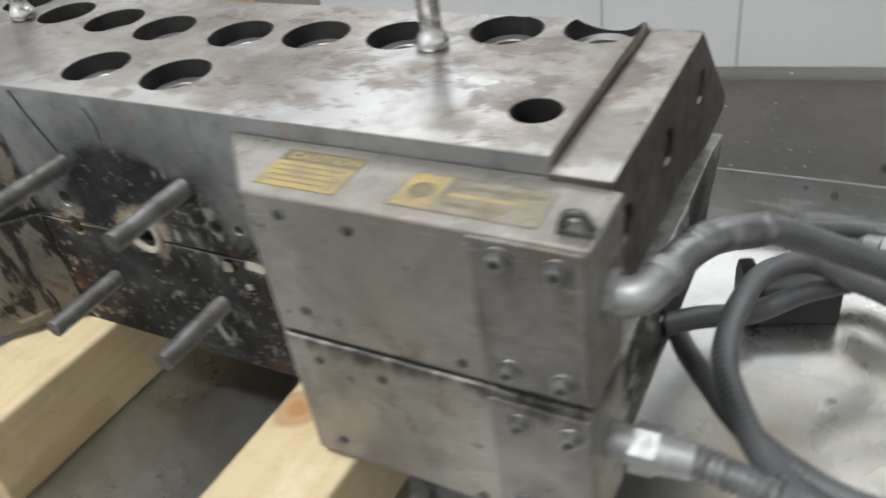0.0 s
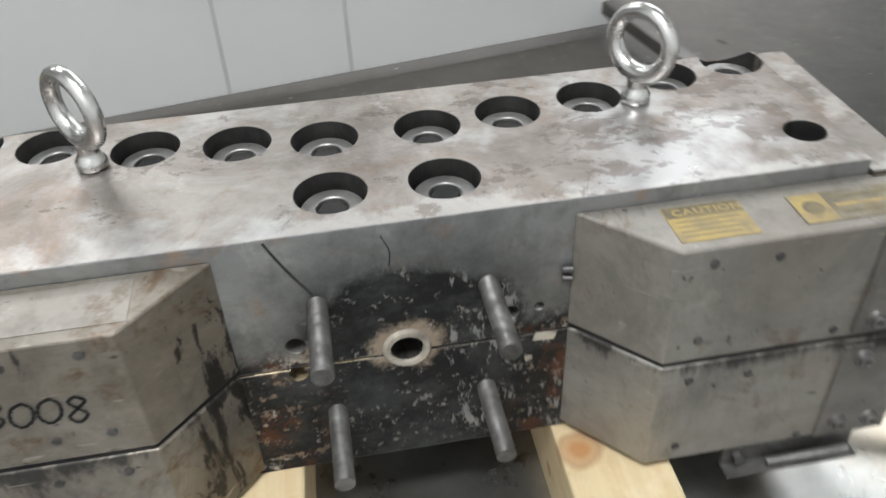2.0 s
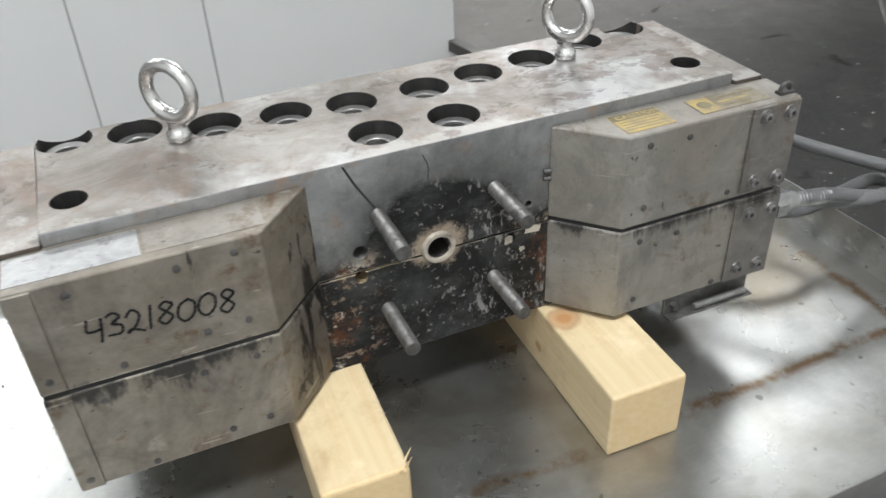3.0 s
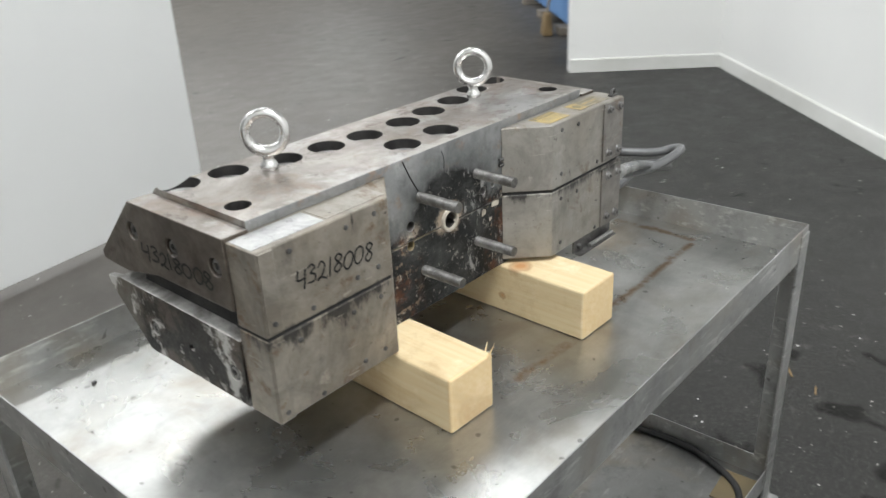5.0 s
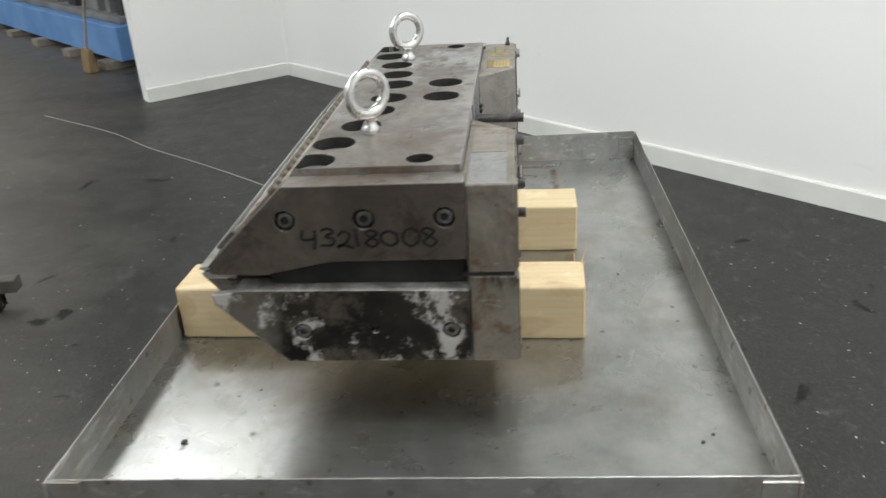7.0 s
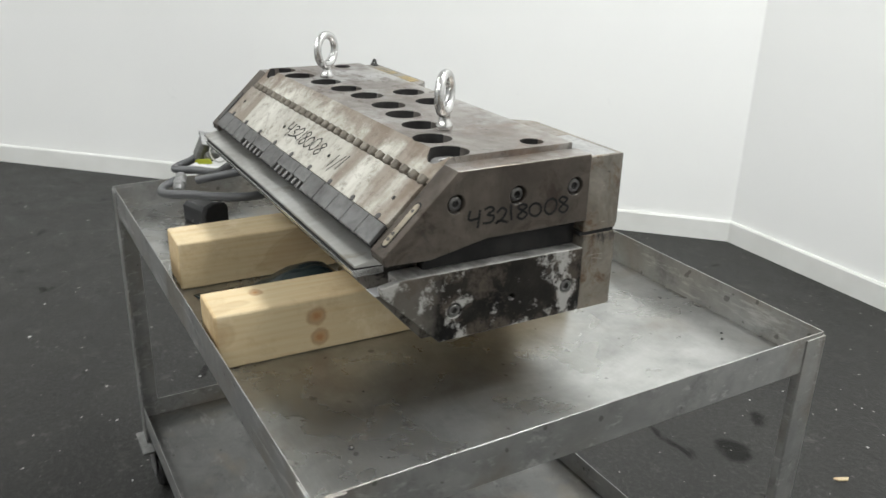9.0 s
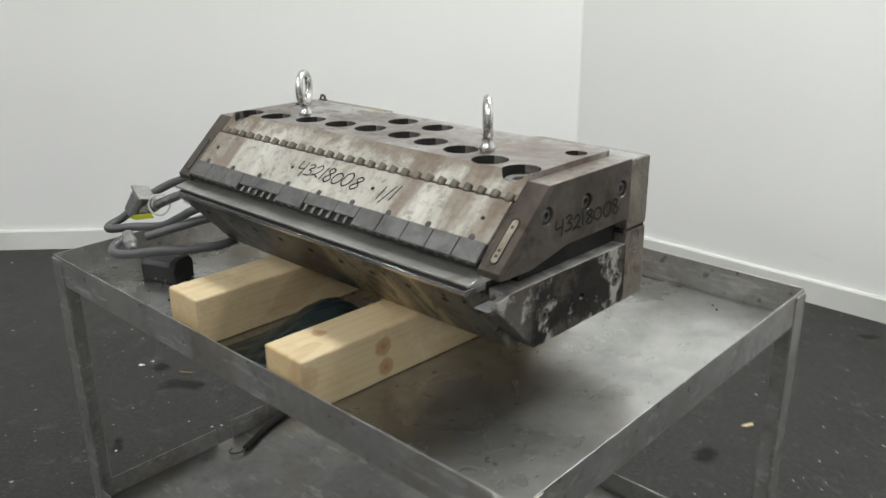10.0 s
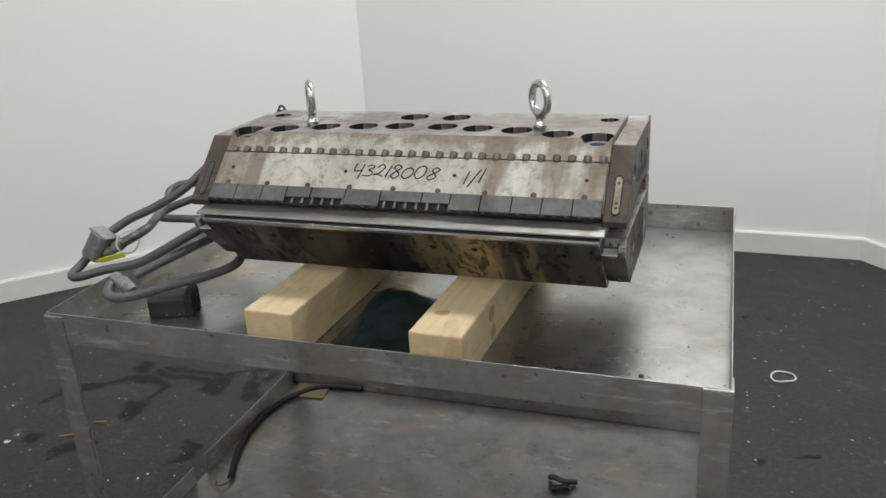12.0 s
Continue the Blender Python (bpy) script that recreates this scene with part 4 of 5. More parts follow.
pan("tray", TRAY, (0.057, 0.065, 0.0565, 0.0525), "brushed stainless tray with stains")
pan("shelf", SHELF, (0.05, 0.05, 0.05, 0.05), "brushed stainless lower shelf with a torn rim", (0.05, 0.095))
for sx in (-1, 1):
    for sy in (-1, 1):
        bm = bmesh.new()
        x, y = sx * (CX + 0.0035), sy * (CY + 0.0035)
        x0, x1 = sorted((x, x - sx * 0.042))
        y0, y1 = sorted((y, y - sy * 0.005))
        box(bm, x0, x1, y0, y1, 0.135, TRAY + 0.051)
        x0, x1 = sorted((x, x - sx * 0.005))
        y0, y1 = sorted((y - sy * 0.005, y - sy * 0.042))
        box(bm, x0, x1, y0, y1, 0.135, TRAY + 0.051)
        part("leg", bm, M["stainless"], cart, "steel angle leg", bevel=0.0012)
        caster = bmesh.new()
        ccx, ccy = sx * (CX - 0.03), sy * (CY - 0.03)
        box(caster, ccx - 0.05, ccx + 0.05, ccy - 0.05, ccy + 0.05, 0.128, 0.134)
        rod(caster, (ccx, ccy, 0.118), (ccx, ccy, 0.128), 0.024)
        for k in (-1, 1):
            box(caster, ccx - 0.025, ccx + 0.03, ccy + k * 0.022 - 0.002, ccy + k * 0.022 + 0.002, 0.04, 0.12)
        fork = part("caster", caster, M["galv"], cart, "zinc caster fork and plate", bevel=0.001)
        wheel = bmesh.new()
        lathe(wheel, [(0.014, -0.017), (0.044, -0.016), (0.050, -0.010), (0.050, 0.010), (0.044, 0.016), (0.014, 0.017)], facing((ccx + 0.006, ccy, 0.05), (0, 1, 0)))
        part("wheel", wheel, M["rubber"], fork, "black rubber wheel", smooth=40)

# ---- timber blocks under the die ----
BLOCK = 0.087


def timber(turn, x, y, half, long, material, label):
    bm = bmesh.new()
    box(bm, -half, half, -long / 2, long / 2, 0, BLOCK)
    ob = part("timber_block", bm, material, bevel=0.0035)
    ob.matrix_world = pose(x, y, TRAY + 0.0003, 0, 0, turn)
    return tagged(ob, label, "timber", "timbers under the die")


block = timber(-1.65, -0.139, 0.1025, 0.0445, 0.624, M["pine"][0], "pale sawn pine block with two dark knots under the die")
for sx, sy, sz, tip in ((0.040, -0.309, 0.0845, (0.046, -0.315, 0.104)), (0.042, -0.300, 0.0845, (0.0505, -0.298, 0.098)), (0.034, -0.311, 0.083, (0.036, -0.3165, 0.093))):
    bm = bmesh.new()
    rod(bm, (sx, sy, sz), tip, 0.0016, 0.0003, n=6)
    part("splinter", bm, M["pine"][0], block, "torn splinter at the sawn corner")
timber(-0.95, 0.172, 0.0895, 0.0462, 0.616, M["pine"][1], "pale sawn pine block with a round knot under the die")

# ---- the extrusion die ----
die = thing("extrusion_die", "worn steel flat sheet extrusion die resting on pine blocks", "extrusion die", pose(0, 0, TRAY + BLOCK + 0.0006))
HX, EX = 0.362, 0.40
upper = bmesh.new()
prism_x(upper, [(-0.05, 0.1225), (-0.05, 0.2505), (0.1445, 0.2505), (0.1772, 0.2197), (0.176, 0.2165), (0.2445, 0.152), (0.236, 0.141), (0.17, 0.1225)], -HX, HX)
upper = part("upper_body", upper, M["plate"], die, "worn tool steel upper half")
upper.data.materials.append(M["front"])
upper.data.materials.append(M["slope"])
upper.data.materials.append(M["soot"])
lower = bmesh.new()
prism_x(lower, [(-0.05, 0.0), (-0.05, 0.1205), (0.17, 0.1205), (0.236, 0.1205), (0.279, 0.1175), (0.279, 0.112), (0.268, 0.098), (0.182, 0.0)], -HX, HX)
lower = part("lower_body", lower, M["scorched"], die, "scorched black lower half")
lower.data.materials.append(M["front"])
ROW = [(0.0425, 0.078), (0.113, 0.0865), (0.187, 0.0955), (0.265, 0.1175), (0.334, 0.1305)]
SCREWS = [(s * x, y) for x, y in ROW for s in (-1, 1)] + [(-0.043, -0.002), (0.043, -0.002)]
tool = bmesh.new()
for x, y in SCREWS:
    rod(tool, (x, y, 0.215), (x, y, 0.30), 0.0275, n=40)
for s in (-1, 1):
    rod(tool, (s * 0.335, 0.0, 0.19), (s * 0.335, 0.0, 0.30), 0.0165, n=32)
rod(tool, (0, -0.2, 0.127), (0, 0.02, 0.127), 0.0135, n=32)
for x, z, r in ((0.084, 0.1475, 0.0068), (0.0855, 0.1117, 0.0065), (-0.0855, 0.1455, 0.0078), (-0.0875, 0.115, 0.0075), (0.1075, 0.150, 0.004)):
    rod(tool, (x, -0.2, z), (x, -0.02, z), r, n=20)
cut(upper, tool.copy())
cut(lower, tool)
for ob in (upper, lower):
    for p in ob.data.polygons:
        c, n = p.center, p.normal
        if n.y < -0.5 and c.y < -0.04:
            p.material_index = 1
        elif ob is upper and n.y > 0.3 and n.z > 0.3:
            p.material_index = 2
        # Walls and floors of the bores take the near-black material.
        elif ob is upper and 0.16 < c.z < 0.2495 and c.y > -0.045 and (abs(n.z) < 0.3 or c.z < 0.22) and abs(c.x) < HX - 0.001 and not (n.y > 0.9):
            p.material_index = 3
    mod = ob.modifiers.new("edges", "BEVEL")
    mod.width, mod.segments, mod.limit_method, mod.angle_limit = 0.0012, 2, "ANGLE", radians(50)
for x, y in SCREWS:
    bm = bmesh.new()
    m = Matrix.Translation((x, y, 0.2222))
    lathe(bm, [(0.0245, -0.004), (0.0245, 0.013), (0.0228, 0.015), (0.0135, 0.015), (0.0125, 0.0142), (0.0118, 0.006)], m, 36)
    part("socket_screw", bm, M["screw"], die, "socket head cap screw in its counterbore", smooth=35)
    # Black hexagon fills the socket and gives its shade by colour.
    bm = bmesh.new()
    prism_z(bm, [(x + 0.0112 * math.cos(k * math.pi / 3), y + 0.0112 * math.sin(k * math.pi / 3)) for k in range(6)], 0.2283, 0.2348)
    part("socket_fill", bm, M["rubber"], die, "black fill for the shade in a hexagon socket")

# outlet side: deckle of adjusting screws, cover strip, clamp row and lip
S = Vector((0, 0.7276, -0.6861))
N = Vector((0, 0.6861, 0.7276))
FOOT = Vector((0, 0.1565, 0.2392))


def on_slope(x, d, h=0.0):
    """A place on the sloping face: d metres down it, h above it."""
    return Vector((x, 0, 0)) + FOOT + d * S + h * N


def slope_pose(x, d, h=0.0):
    """x along the die, y up the slope, z out of it; reads from the outlet side."""
    m = Matrix((-Vector((1, 0, 0)), -S, N)).transposed().to_4x4()
    m.translation = on_slope(x, d, h)
    return m


def slope_box(bm, x0, x1, d0, d1, h0, h1):
    box(bm, -(x1 - x0) / 2, (x1 - x0) / 2, -(d1 - d0) / 2, (d1 - d0) / 2, h0, h1, slope_pose((x0 + x1) / 2, (d0 + d1) / 2))


bm = bmesh.new()
slope_box(bm, -0.36, 0.36, 0.033, 0.102, -0.004, 0.0035)
strip = part("cover_strip", bm, M["slope"], die, "heat-stained steel cover strip", bevel=0.001)
N_HEADS = 28
for i in range(N_HEADS):
    x = -0.3515 + 0.692 * i / (N_HEADS - 1)
    bm = bmesh.new()
    lathe(bm, [(0.0001, -0.0072), (0.0052, -0.0070), (0.0063, -0.0058), (0.0069, -0.0030), (0.0069, 0.0055), (0.0001, 0.0058)], facing(on_slope(x, 0.0270, 0.0010), -S), 18)
    part("adjusting_screw", bm, M["scallop"], die, smooth=35)
tool_holes = [-0.33 + 0.66 * i / 8 for i in range(9)]
for x in tool_holes:
    bm = bmesh.new()
    rod(bm, on_slope(x, 0.0985, 0.003), on_slope(x, 0.0985, 0.0044), 0.005, n=16)
    part("screw_head", bm, M["dark"], die)
for x in (-0.33, -0.106, 0.098, 0.33):
    bm = bmesh.new()
    rod(bm, on_slope(x, 0.067, 0.003), on_slope(x, 0.067, 0.0042), 0.0032, n=14)
    part("pin_hole", bm, M["rubber"], die)
EDGES = [-0.361, -0.314, -0.264, -0.214, -0.161, -0.108, -0.057, 0.019, 0.086, 0.153, 0.202, 0.252, 0.306, 0.36]
LIFTED = {5: 0.011, 6: 0.0105, 8: 0.0105, 9: 0.0095}
for i, (x0, x1) in enumerate(zip(EDGES, EDGES[1:])):
    bm = bmesh.new()
    slope_box(bm, x0 + 0.0008, x1 - 0.0008, 0.1028, 0.1338 - LIFTED.get(i, 0.0), 0.0, 0.006)
    part("clamp_block", bm, M["clamp"], die, "grey steel clamp block", bevel=0.0008)
bm = bmesh.new()
slope_box(bm, -0.358, 0.358, 0.103, 0.136, -0.006, -0.0005)
part("clamp_bed", bm, M["rubber"], die, "dark groove behind the clamp blocks")
for i in range(36):
    x = -0.345 + 0.69 * i / 35
    bm = bmesh.new()
    rod(bm, on_slope(x, 0.122, 0.001), on_slope(x, 0.135, 0.001), 0.0034, n=12)
    part("push_screw", bm, M["bolt"], die, smooth=35)
bm = bmesh.new()
prism_x(bm, [(0.232, 0.1345), (0.236, 0.1375), (0.2815, 0.1285), (0.2815, 0.1252), (0.232, 0.1232)], -0.3695, 0.3735)
part("lip_blade", bm, M["lip"], die, "grey machined steel lip", bevel=0.0007)
bm = bmesh.new()
prism_x(bm, [(0.238, 0.1192), (0.2818, 0.1192), (0.2818, 0.1152), (0.2775, 0.1095), (0.238, 0.1095)], -0.3625, 0.3625)
part("lower_lip", bm, M["edge"], die, "bright polished lower lip edge", bevel=0.0007)
bm = bmesh.new()
box(bm, -0.361, 0.361, 0.236, 0.2785, 0.1185, 0.1220)
part("lip_gap", bm, M["rubber"], die, "dark slit between the lips")
FACE = Vector((0, 0.7516, -0.6596))
for x, y, z, r in ((-0.15, 0.254, 0.082, 0.0058), (-0.227, 0.254, 0.082, 0.0052), (-0.302, 0.254, 0.082, 0.0055), (-0.308, 0.264, 0.0935, 0.0035), (-0.347, 0.265, 0.0945, 0.0032), (-0.188, 0.264, 0.0935, 0.003),
                   (0.307, 0.255, 0.0835, 0.0058), (0.233, 0.2545, 0.083, 0.0055), (0.158, 0.2545, 0.083, 0.006), (0.082, 0.254, 0.082, 0.005), (0.0, 0.254, 0.082, 0.005), (-0.076, 0.254, 0.082, 0.005)):
    bm = bmesh.new()
    rod(bm, Vector((x, y, z)) - 0.004 * FACE, Vector((x, y, z)) + 0.0006 * FACE, r, n=14)
    part("bolt_hole", bm, M["rubber"], die, "dark bolt hole")

# end plates, upper and lower, at both ends
UP = [(-0.055, 0.147), (-0.055, 0.2425), (0.1535, 0.2425), (0.2565, 0.1448), (0.2545, 0.134), (0.249, 0.133), (0.19, 0.131), (0.108, 0.147)]
LOW = [(-0.055, 0.010), (-0.055, 0.106), (0.05, 0.108), (0.225, 0.110), (0.260, 0.1045), (0.257, 0.092), (0.1745, 0.010)]
for s in (-1, 1):
    x0, x1 = sorted((s * HX, s * EX))
    bm = bmesh.new()
    prism_x(bm, UP, x0 + (s > 0) * 0.0004, x1 - (s < 0) * 0.0004)
    plate = part("end_plate", bm, M["end"], die, "brown-stained steel end plate")
    tool = bmesh.new()
    for y in (0.155, 0.062, -0.031):
        rod(tool, (s * (EX - 0.012), y, 0.2), (s * (EX + 0.02), y, 0.2), 0.0125, n=28)
    cut(plate, tool)
    plate.data.materials.append(M["plate"])
    for p in plate.data.polygons:
        if p.normal.z > 0.9:
            p.material_index = 1
    mod = plate.modifiers.new("edges", "BEVEL")
    mod.width, mod.segments, mod.limit_method, mod.angle_limit = 0.0015, 2, "ANGLE", radians(50)
    for y in (0.155, 0.062, -0.031):
        bm = bmesh.new()
        lathe(bm, [(0.0095, 0), (0.0095, 0.008), (0.008, 0.009), (0.005, 0.009), (0.0045, 0.003)], facing((s * (EX - 0.0118), y, 0.2), (s, 0, 0)), 24)
        screw = part("socket_screw", bm, M["stud"], plate, smooth=35)
        # Black plug in place of the shade inside the screw's socket.
        bm = bmesh.new()
        rod(bm, (s * (EX - 0.0119), y, 0.2), (s * (EX - 0.006), y, 0.2), 0.0049, n=6)
        part("socket_fill", bm, M["rubber"], screw, "black fill for the shade in a hexagon socket")
    bm = bmesh.new()
    prism_x(bm, LOW, x0 + 0.001, x1)
    plate = part("end_plate", bm, M["residue"], die, "black end plate with white chalky residue")
    tool = bmesh.new()
    box(tool, min(s * 0.36, s * 0.388), max(s * 0.36, s * 0.388), 0.232, 0.30, 0.0905, 0.13)
    for y, z, r in ((0.152, 0.052, 0.011), (-0.031, 0.052, 0.011), (0.062, 0.054, 0.005)):
        rod(tool, (s * (EX - 0.012), y, z), (s * (EX + 0.02), y, z), r, n=24)
    cut(plate, tool)
    mod = plate.modifiers.new("edges", "BEVEL")
    mod.width, mod.segments, mod.limit_method, mod.angle_limit = 0.0015, 2, "ANGLE", radians(50)
    plate.data.materials.append(M["ledge"])
    for p in plate.data.polygons:
        if p.normal.z > 0.7:
            p.material_index = 1
    bm = bmesh.new()
    xa, xb = sorted((s * (HX + 0.001), s * 0.3878))
    box(bm, xa, xb, 0.2322, 0.2625, 0.0895, 0.0912)
    part("shim", bm, M["silvered"], plate, "bright steel bed in the notch", bevel=0.0004)
    for y in (0.152, -0.031):
        bm = bmesh.new()
        lathe(bm, [(0.0085, 0), (0.0085, 0.009), (0.0075, 0.01), (0.0045, 0.01), (0.004, 0.004)], facing((s * (EX - 0.0118), y, 0.052), (s, 0, 0)), 24)
        part("socket_screw", bm, M["bolt"], plate, smooth=35)
    # Black block stands in for the deep shade between the end plates.
    bm = bmesh.new()
    xa, xb = sorted((s * (HX - 0.02), s * (EX - 0.022)))
    prism_x(bm, [(-0.052, 0.1075), (-0.052, 0.1465), (0.104, 0.1465), (0.186, 0.1305), (0.19, 0.1095)], xa, xb)
    part("recess_fill", bm, M["rubber"], die, "black fill standing for the shade between the end plates")
    # slotted insert on the sloping end
    bm = bmesh.new()
    prism = [(0.0052 * math.cos(a), 0.029 + 0.0052 * math.sin(a)) for a in np.linspace(0, math.pi, 9)] + [(0.0052 * math.cos(a), -0.029 + 0.0052 * math.sin(a)) for a in np.linspace(math.pi, 2 * math.pi, 9)]
    prism_z(bm, prism, 0.0, 0.0012)
    bmesh.ops.transform(bm, matrix=slope_pose(s * 0.381, 0.090), verts=bm.verts[:])
    # Black prism, wider than the insert, as its outline.
    bed = bmesh.new()
    prism_z(bed, [(1.35 * px, 1.07 * py) for px, py in prism], -0.002, 0.0006)
    bmesh.ops.transform(bed, matrix=slope_pose(s * 0.381, 0.090), verts=bed.verts[:])
    slot = part("slot_insert", bm, M["brass"] if s < 0 else M["dark"], die, "pale slotted insert" if s < 0 else "dark slotted insert")
    part("slot_bed", bed, M["rubber"], slot, "black outline round the slotted insert")
    for d in (0.068, 0.105, 0.114):
        bm = bmesh.new()
        rod(bm, on_slope(s * 0.381, d, 0.001), on_slope(s * 0.381, d, 0.002), 0.0026 if d != 0.107 else 0.004, n=14)
        part("screw", bm, M["dark"], slot)

# heater cover boxes on the inlet side
FRONT = -0.1115


def cover(s, z0, z1, label, material):
    """A sheet-steel cover with its inner corner cut at a slant."""
    end = 0.406 if s > 0 else 0.397
    bm = bmesh.new()
    prism_z(bm, [(s * 0.131, -0.0505), (s * 0.188, FRONT), (s * end, FRONT), (s * end, -0.0555), (s * 0.362, -0.0505)], z0, z1)
    return part("heater_cover", bm, material, die, label, bevel=0.002)


COVERS = {}
for s, side in ((-1, "oil-streaked grey steel heater cover"), (1, "grey steel heater cover with screwed panels")):
    skin = M["cover"] if s > 0 else M["dirty"]
    COVERS[s, 1] = cover(s, 0.1282, 0.238, side, skin)
    COVERS[s, 0] = cover(s, 0.0075, 0.1232, side, skin)
    bm = bmesh.new()
    prism_z(bm, [(s * 0.133, -0.05), (s * 0.19, FRONT + 0.002), (s * 0.395, FRONT + 0.002), (s * 0.395, -0.05)], 0.1231, 0.1283)
    part("gasket", bm, M["rubber"], die, "black sooty joint between the covers")
    # panels laid on the covers, and their screws
    for half, z0, z1 in ((1, 0.133, 0.2365), (0, 0.0085, 0.118)):
        bm = bmesh.new()
        xa, xb = sorted((s * (0.3405 if s > 0 else 0.374), s * (0.4045 if s > 0 else 0.3955)))
        box(bm, xa, xb, FRONT - 0.003, FRONT + 0.0001, z0, z1)
        part("panel", bm, M["panel"] if s > 0 else skin, COVERS[s, half], "screwed cover panel", bevel=0.0008)
        spots = [(0.213, z1 - 0.012), (0.213, z0 + 0.017), (0.262, z1 - 0.014), (0.325, z0 + 0.006)]
        if s > 0:
            spots += [(0.3575, 0.225), (0.3575, 0.146), (0.390, 0.224), (0.390, 0.145)] if half else [(0.360, 0.1025), (0.358, 0.026), (0.392, 0.1015), (0.388, 0.024)]
        else:
            spots += [(0.35, z1 - 0.012), (0.385, z0 + 0.012), (0.25, z0 + 0.016)]
        for x, z in spots:
            bm = bmesh.new()
            y = FRONT - (0.0029 if x > (0.34 if s > 0 else 0.374) else 0)
            r = 0.0055 if (x > 0.34 and s > 0) else 0.0035
            if r > 0.005:
                lathe(bm, [(0.0085, 0), (0.008, 0.0012), (r, 0.0014), (r, 0.0055), (r - 0.001, 0.0062), (0.0028, 0.0062), (0.0025, 0.003)], facing((s * x, y, z), (0, -1, 0)), 20)
            else:
                lathe(bm, [(r, -0.001), (r, 0.0012), (r * 0.7, 0.0018)], facing((s * x, y, z), (0, -1, 0)), 16)
            part("screw", bm, M["bolt"] if r > 0.005 else M["dark"], COVERS[s, half], smooth=35)
            if r > 0.005:
                # The socket's inner shade, as a small black hexagon.
                bm = bmesh.new()
                rod(bm, (s * x, y - 0.0005, z), (s * x, y - 0.0052, z), 0.0030, n=6)
                part("socket_fill", bm, M["rubber"], COVERS[s, half], "black fill for the shade in a hexagon socket")

# labels on the covers
def label_plate(name, x0, x1, y0, y1, material, words, parent):
    bm = bmesh.new()
    box(bm, x0, x1, y0, y1, 0.2378, 0.2386)
    return part(name, bm, material, parent, words, bevel=0.0003)


tag = label_plate("caution_label", 0.191, 0.250, -0.102, -0.061, M["yellow"], "yellow caution label with worn print", COVERS[1, 1])
bm = bmesh.new()
box(bm, 0.1915, 0.2495, -0.0745, -0.0615, 0.23865, 0.2387)
part("header_band", bm, M["print"], tag)
lettering("lettering", "CAUTION", 0.0105, pose(0.197, -0.0722, 0.2389), M["yellow"], tag, thick=0.0003)
for k in range(4):
    bm = bmesh.new()
    box(bm, 0.1955, 0.244 - 0.006 * (k % 2), -0.0800 - 0.0056 * k, -0.0789 - 0.0056 * k, 0.23865, 0.2387)
    part("print_line", bm, M["print"], tag)
tag = label_plate("warning_label", 0.285, 0.374, -0.101, -0.066, M["silver"], "worn silver label with a yellow corner", COVERS[1, 1])
bm = bmesh.new()
box(bm, 0.286, 0.311, -0.1, -0.067, 0.23865, 0.2387)
part("yellow_field", bm, M["yellow"], tag)
bm = bmesh.new()
lathe(bm, [(0.008, 0), (0.008, 0.0001), (0.0001, 0.0002)], Matrix.Translation((0.2985, -0.0835, 0.2388)), 24)
part("pictogram", bm, M["print"], tag)
for k in range(3):
    bm = bmesh.new()
    box(bm, 0.316, 0.370 - 0.008 * k, -0.0765 - 0.009 * k, -0.0725 - 0.009 * k, 0.23865, 0.2387)
    part("print_line", bm, M["print"] if k != 1 else M["yellow"], tag)
label_plate("name_plate", -0.394, -0.286, -0.102, -0.058, M["bright"], "scuffed bare metal name plate", COVERS[-1, 1])
label_plate("name_plate", -0.282, -0.181, -0.101, -0.058, M["cover"], "worn blank metal plate", COVERS[-1, 1])

# studs round the inlet
for x, z in ((-0.064, 0.185), (0.066, 0.182), (-0.062, 0.066), (0.064, 0.068)):
    bm = bmesh.new()
    hose(bm, [(x, -0.045, z), (x, -0.09, z), (x, -0.125, z)], 0.0078, 18, 0.0004, 0.0018, 6)
    part("stud", bm, M["stud"], die, "threaded steel stud", smooth=50)
bm = bmesh.new()
lathe(bm, [(0.0137, -0.004), (0.0137, 0.0028), (0.0145, 0.003), (0.0178, 0.003), (0.0196, 0.0008), (0.0196, -0.004)], facing((0, -0.0505, 0.127), (0, -1, 0)), 40, True)
part("inlet_ring", bm, M["crust"], die, "crusted pale ring round the inlet bore", smooth=40)
for x, z, w, h, turn in ((0.083, 0.111, 0.010, 0.011, 4), (0.113, 0.117, 0.019, 0.010, -8), (0.1, 0.094, 0.007, 0.006, 20)):
    bm = bmesh.new()
    prism_z(bm, [(-w / 2, -h / 2), (w * 0.45, -h / 2 * 0.8), (w / 2, h * 0.3), (w * 0.1, h / 2), (-w * 0.42, h * 0.4)], 0, 0.0007)
    bmesh.ops.transform(bm, matrix=Matrix.Translation((x, -0.0502, z)) @ pose(0, 0, 0, 90, 0, 0) @ pose(0, 0, 0, 0, 0, turn), verts=bm.verts[:])
    part("tape_flake", bm, M["crust"], die, "pale flake of old tape")
# crack lines on the inlet face
for pts, r in (([(-0.094, 0.247), (-0.082, 0.222), (-0.066, 0.195)], 0.0011), ([(-0.012, 0.240), (-0.007, 0.226), (-0.008, 0.212)], 0.0005)):
    bm = bmesh.new()
    hose(bm, [(x, -0.0502, z) for x, z in pts], r, 6, steps=5)
    part("scribe_line", bm, M["rubber"], die)
bm = bmesh.new()
box(bm, 0.262, 0.384, -0.109, -0.105, -0.018, 0.0075)
box(bm, 0.262, 0.384, -0.105, -0.080, 0.0045, 0.0075)
box(bm, 0.262, 0.384, -0.123, -0.109, -0.018, -0.0155)
bracket = part("clamp_bracket", bm, M["stud"], die, "small steel channel under the cover", bevel=0.0008)
bm = bmesh.new()
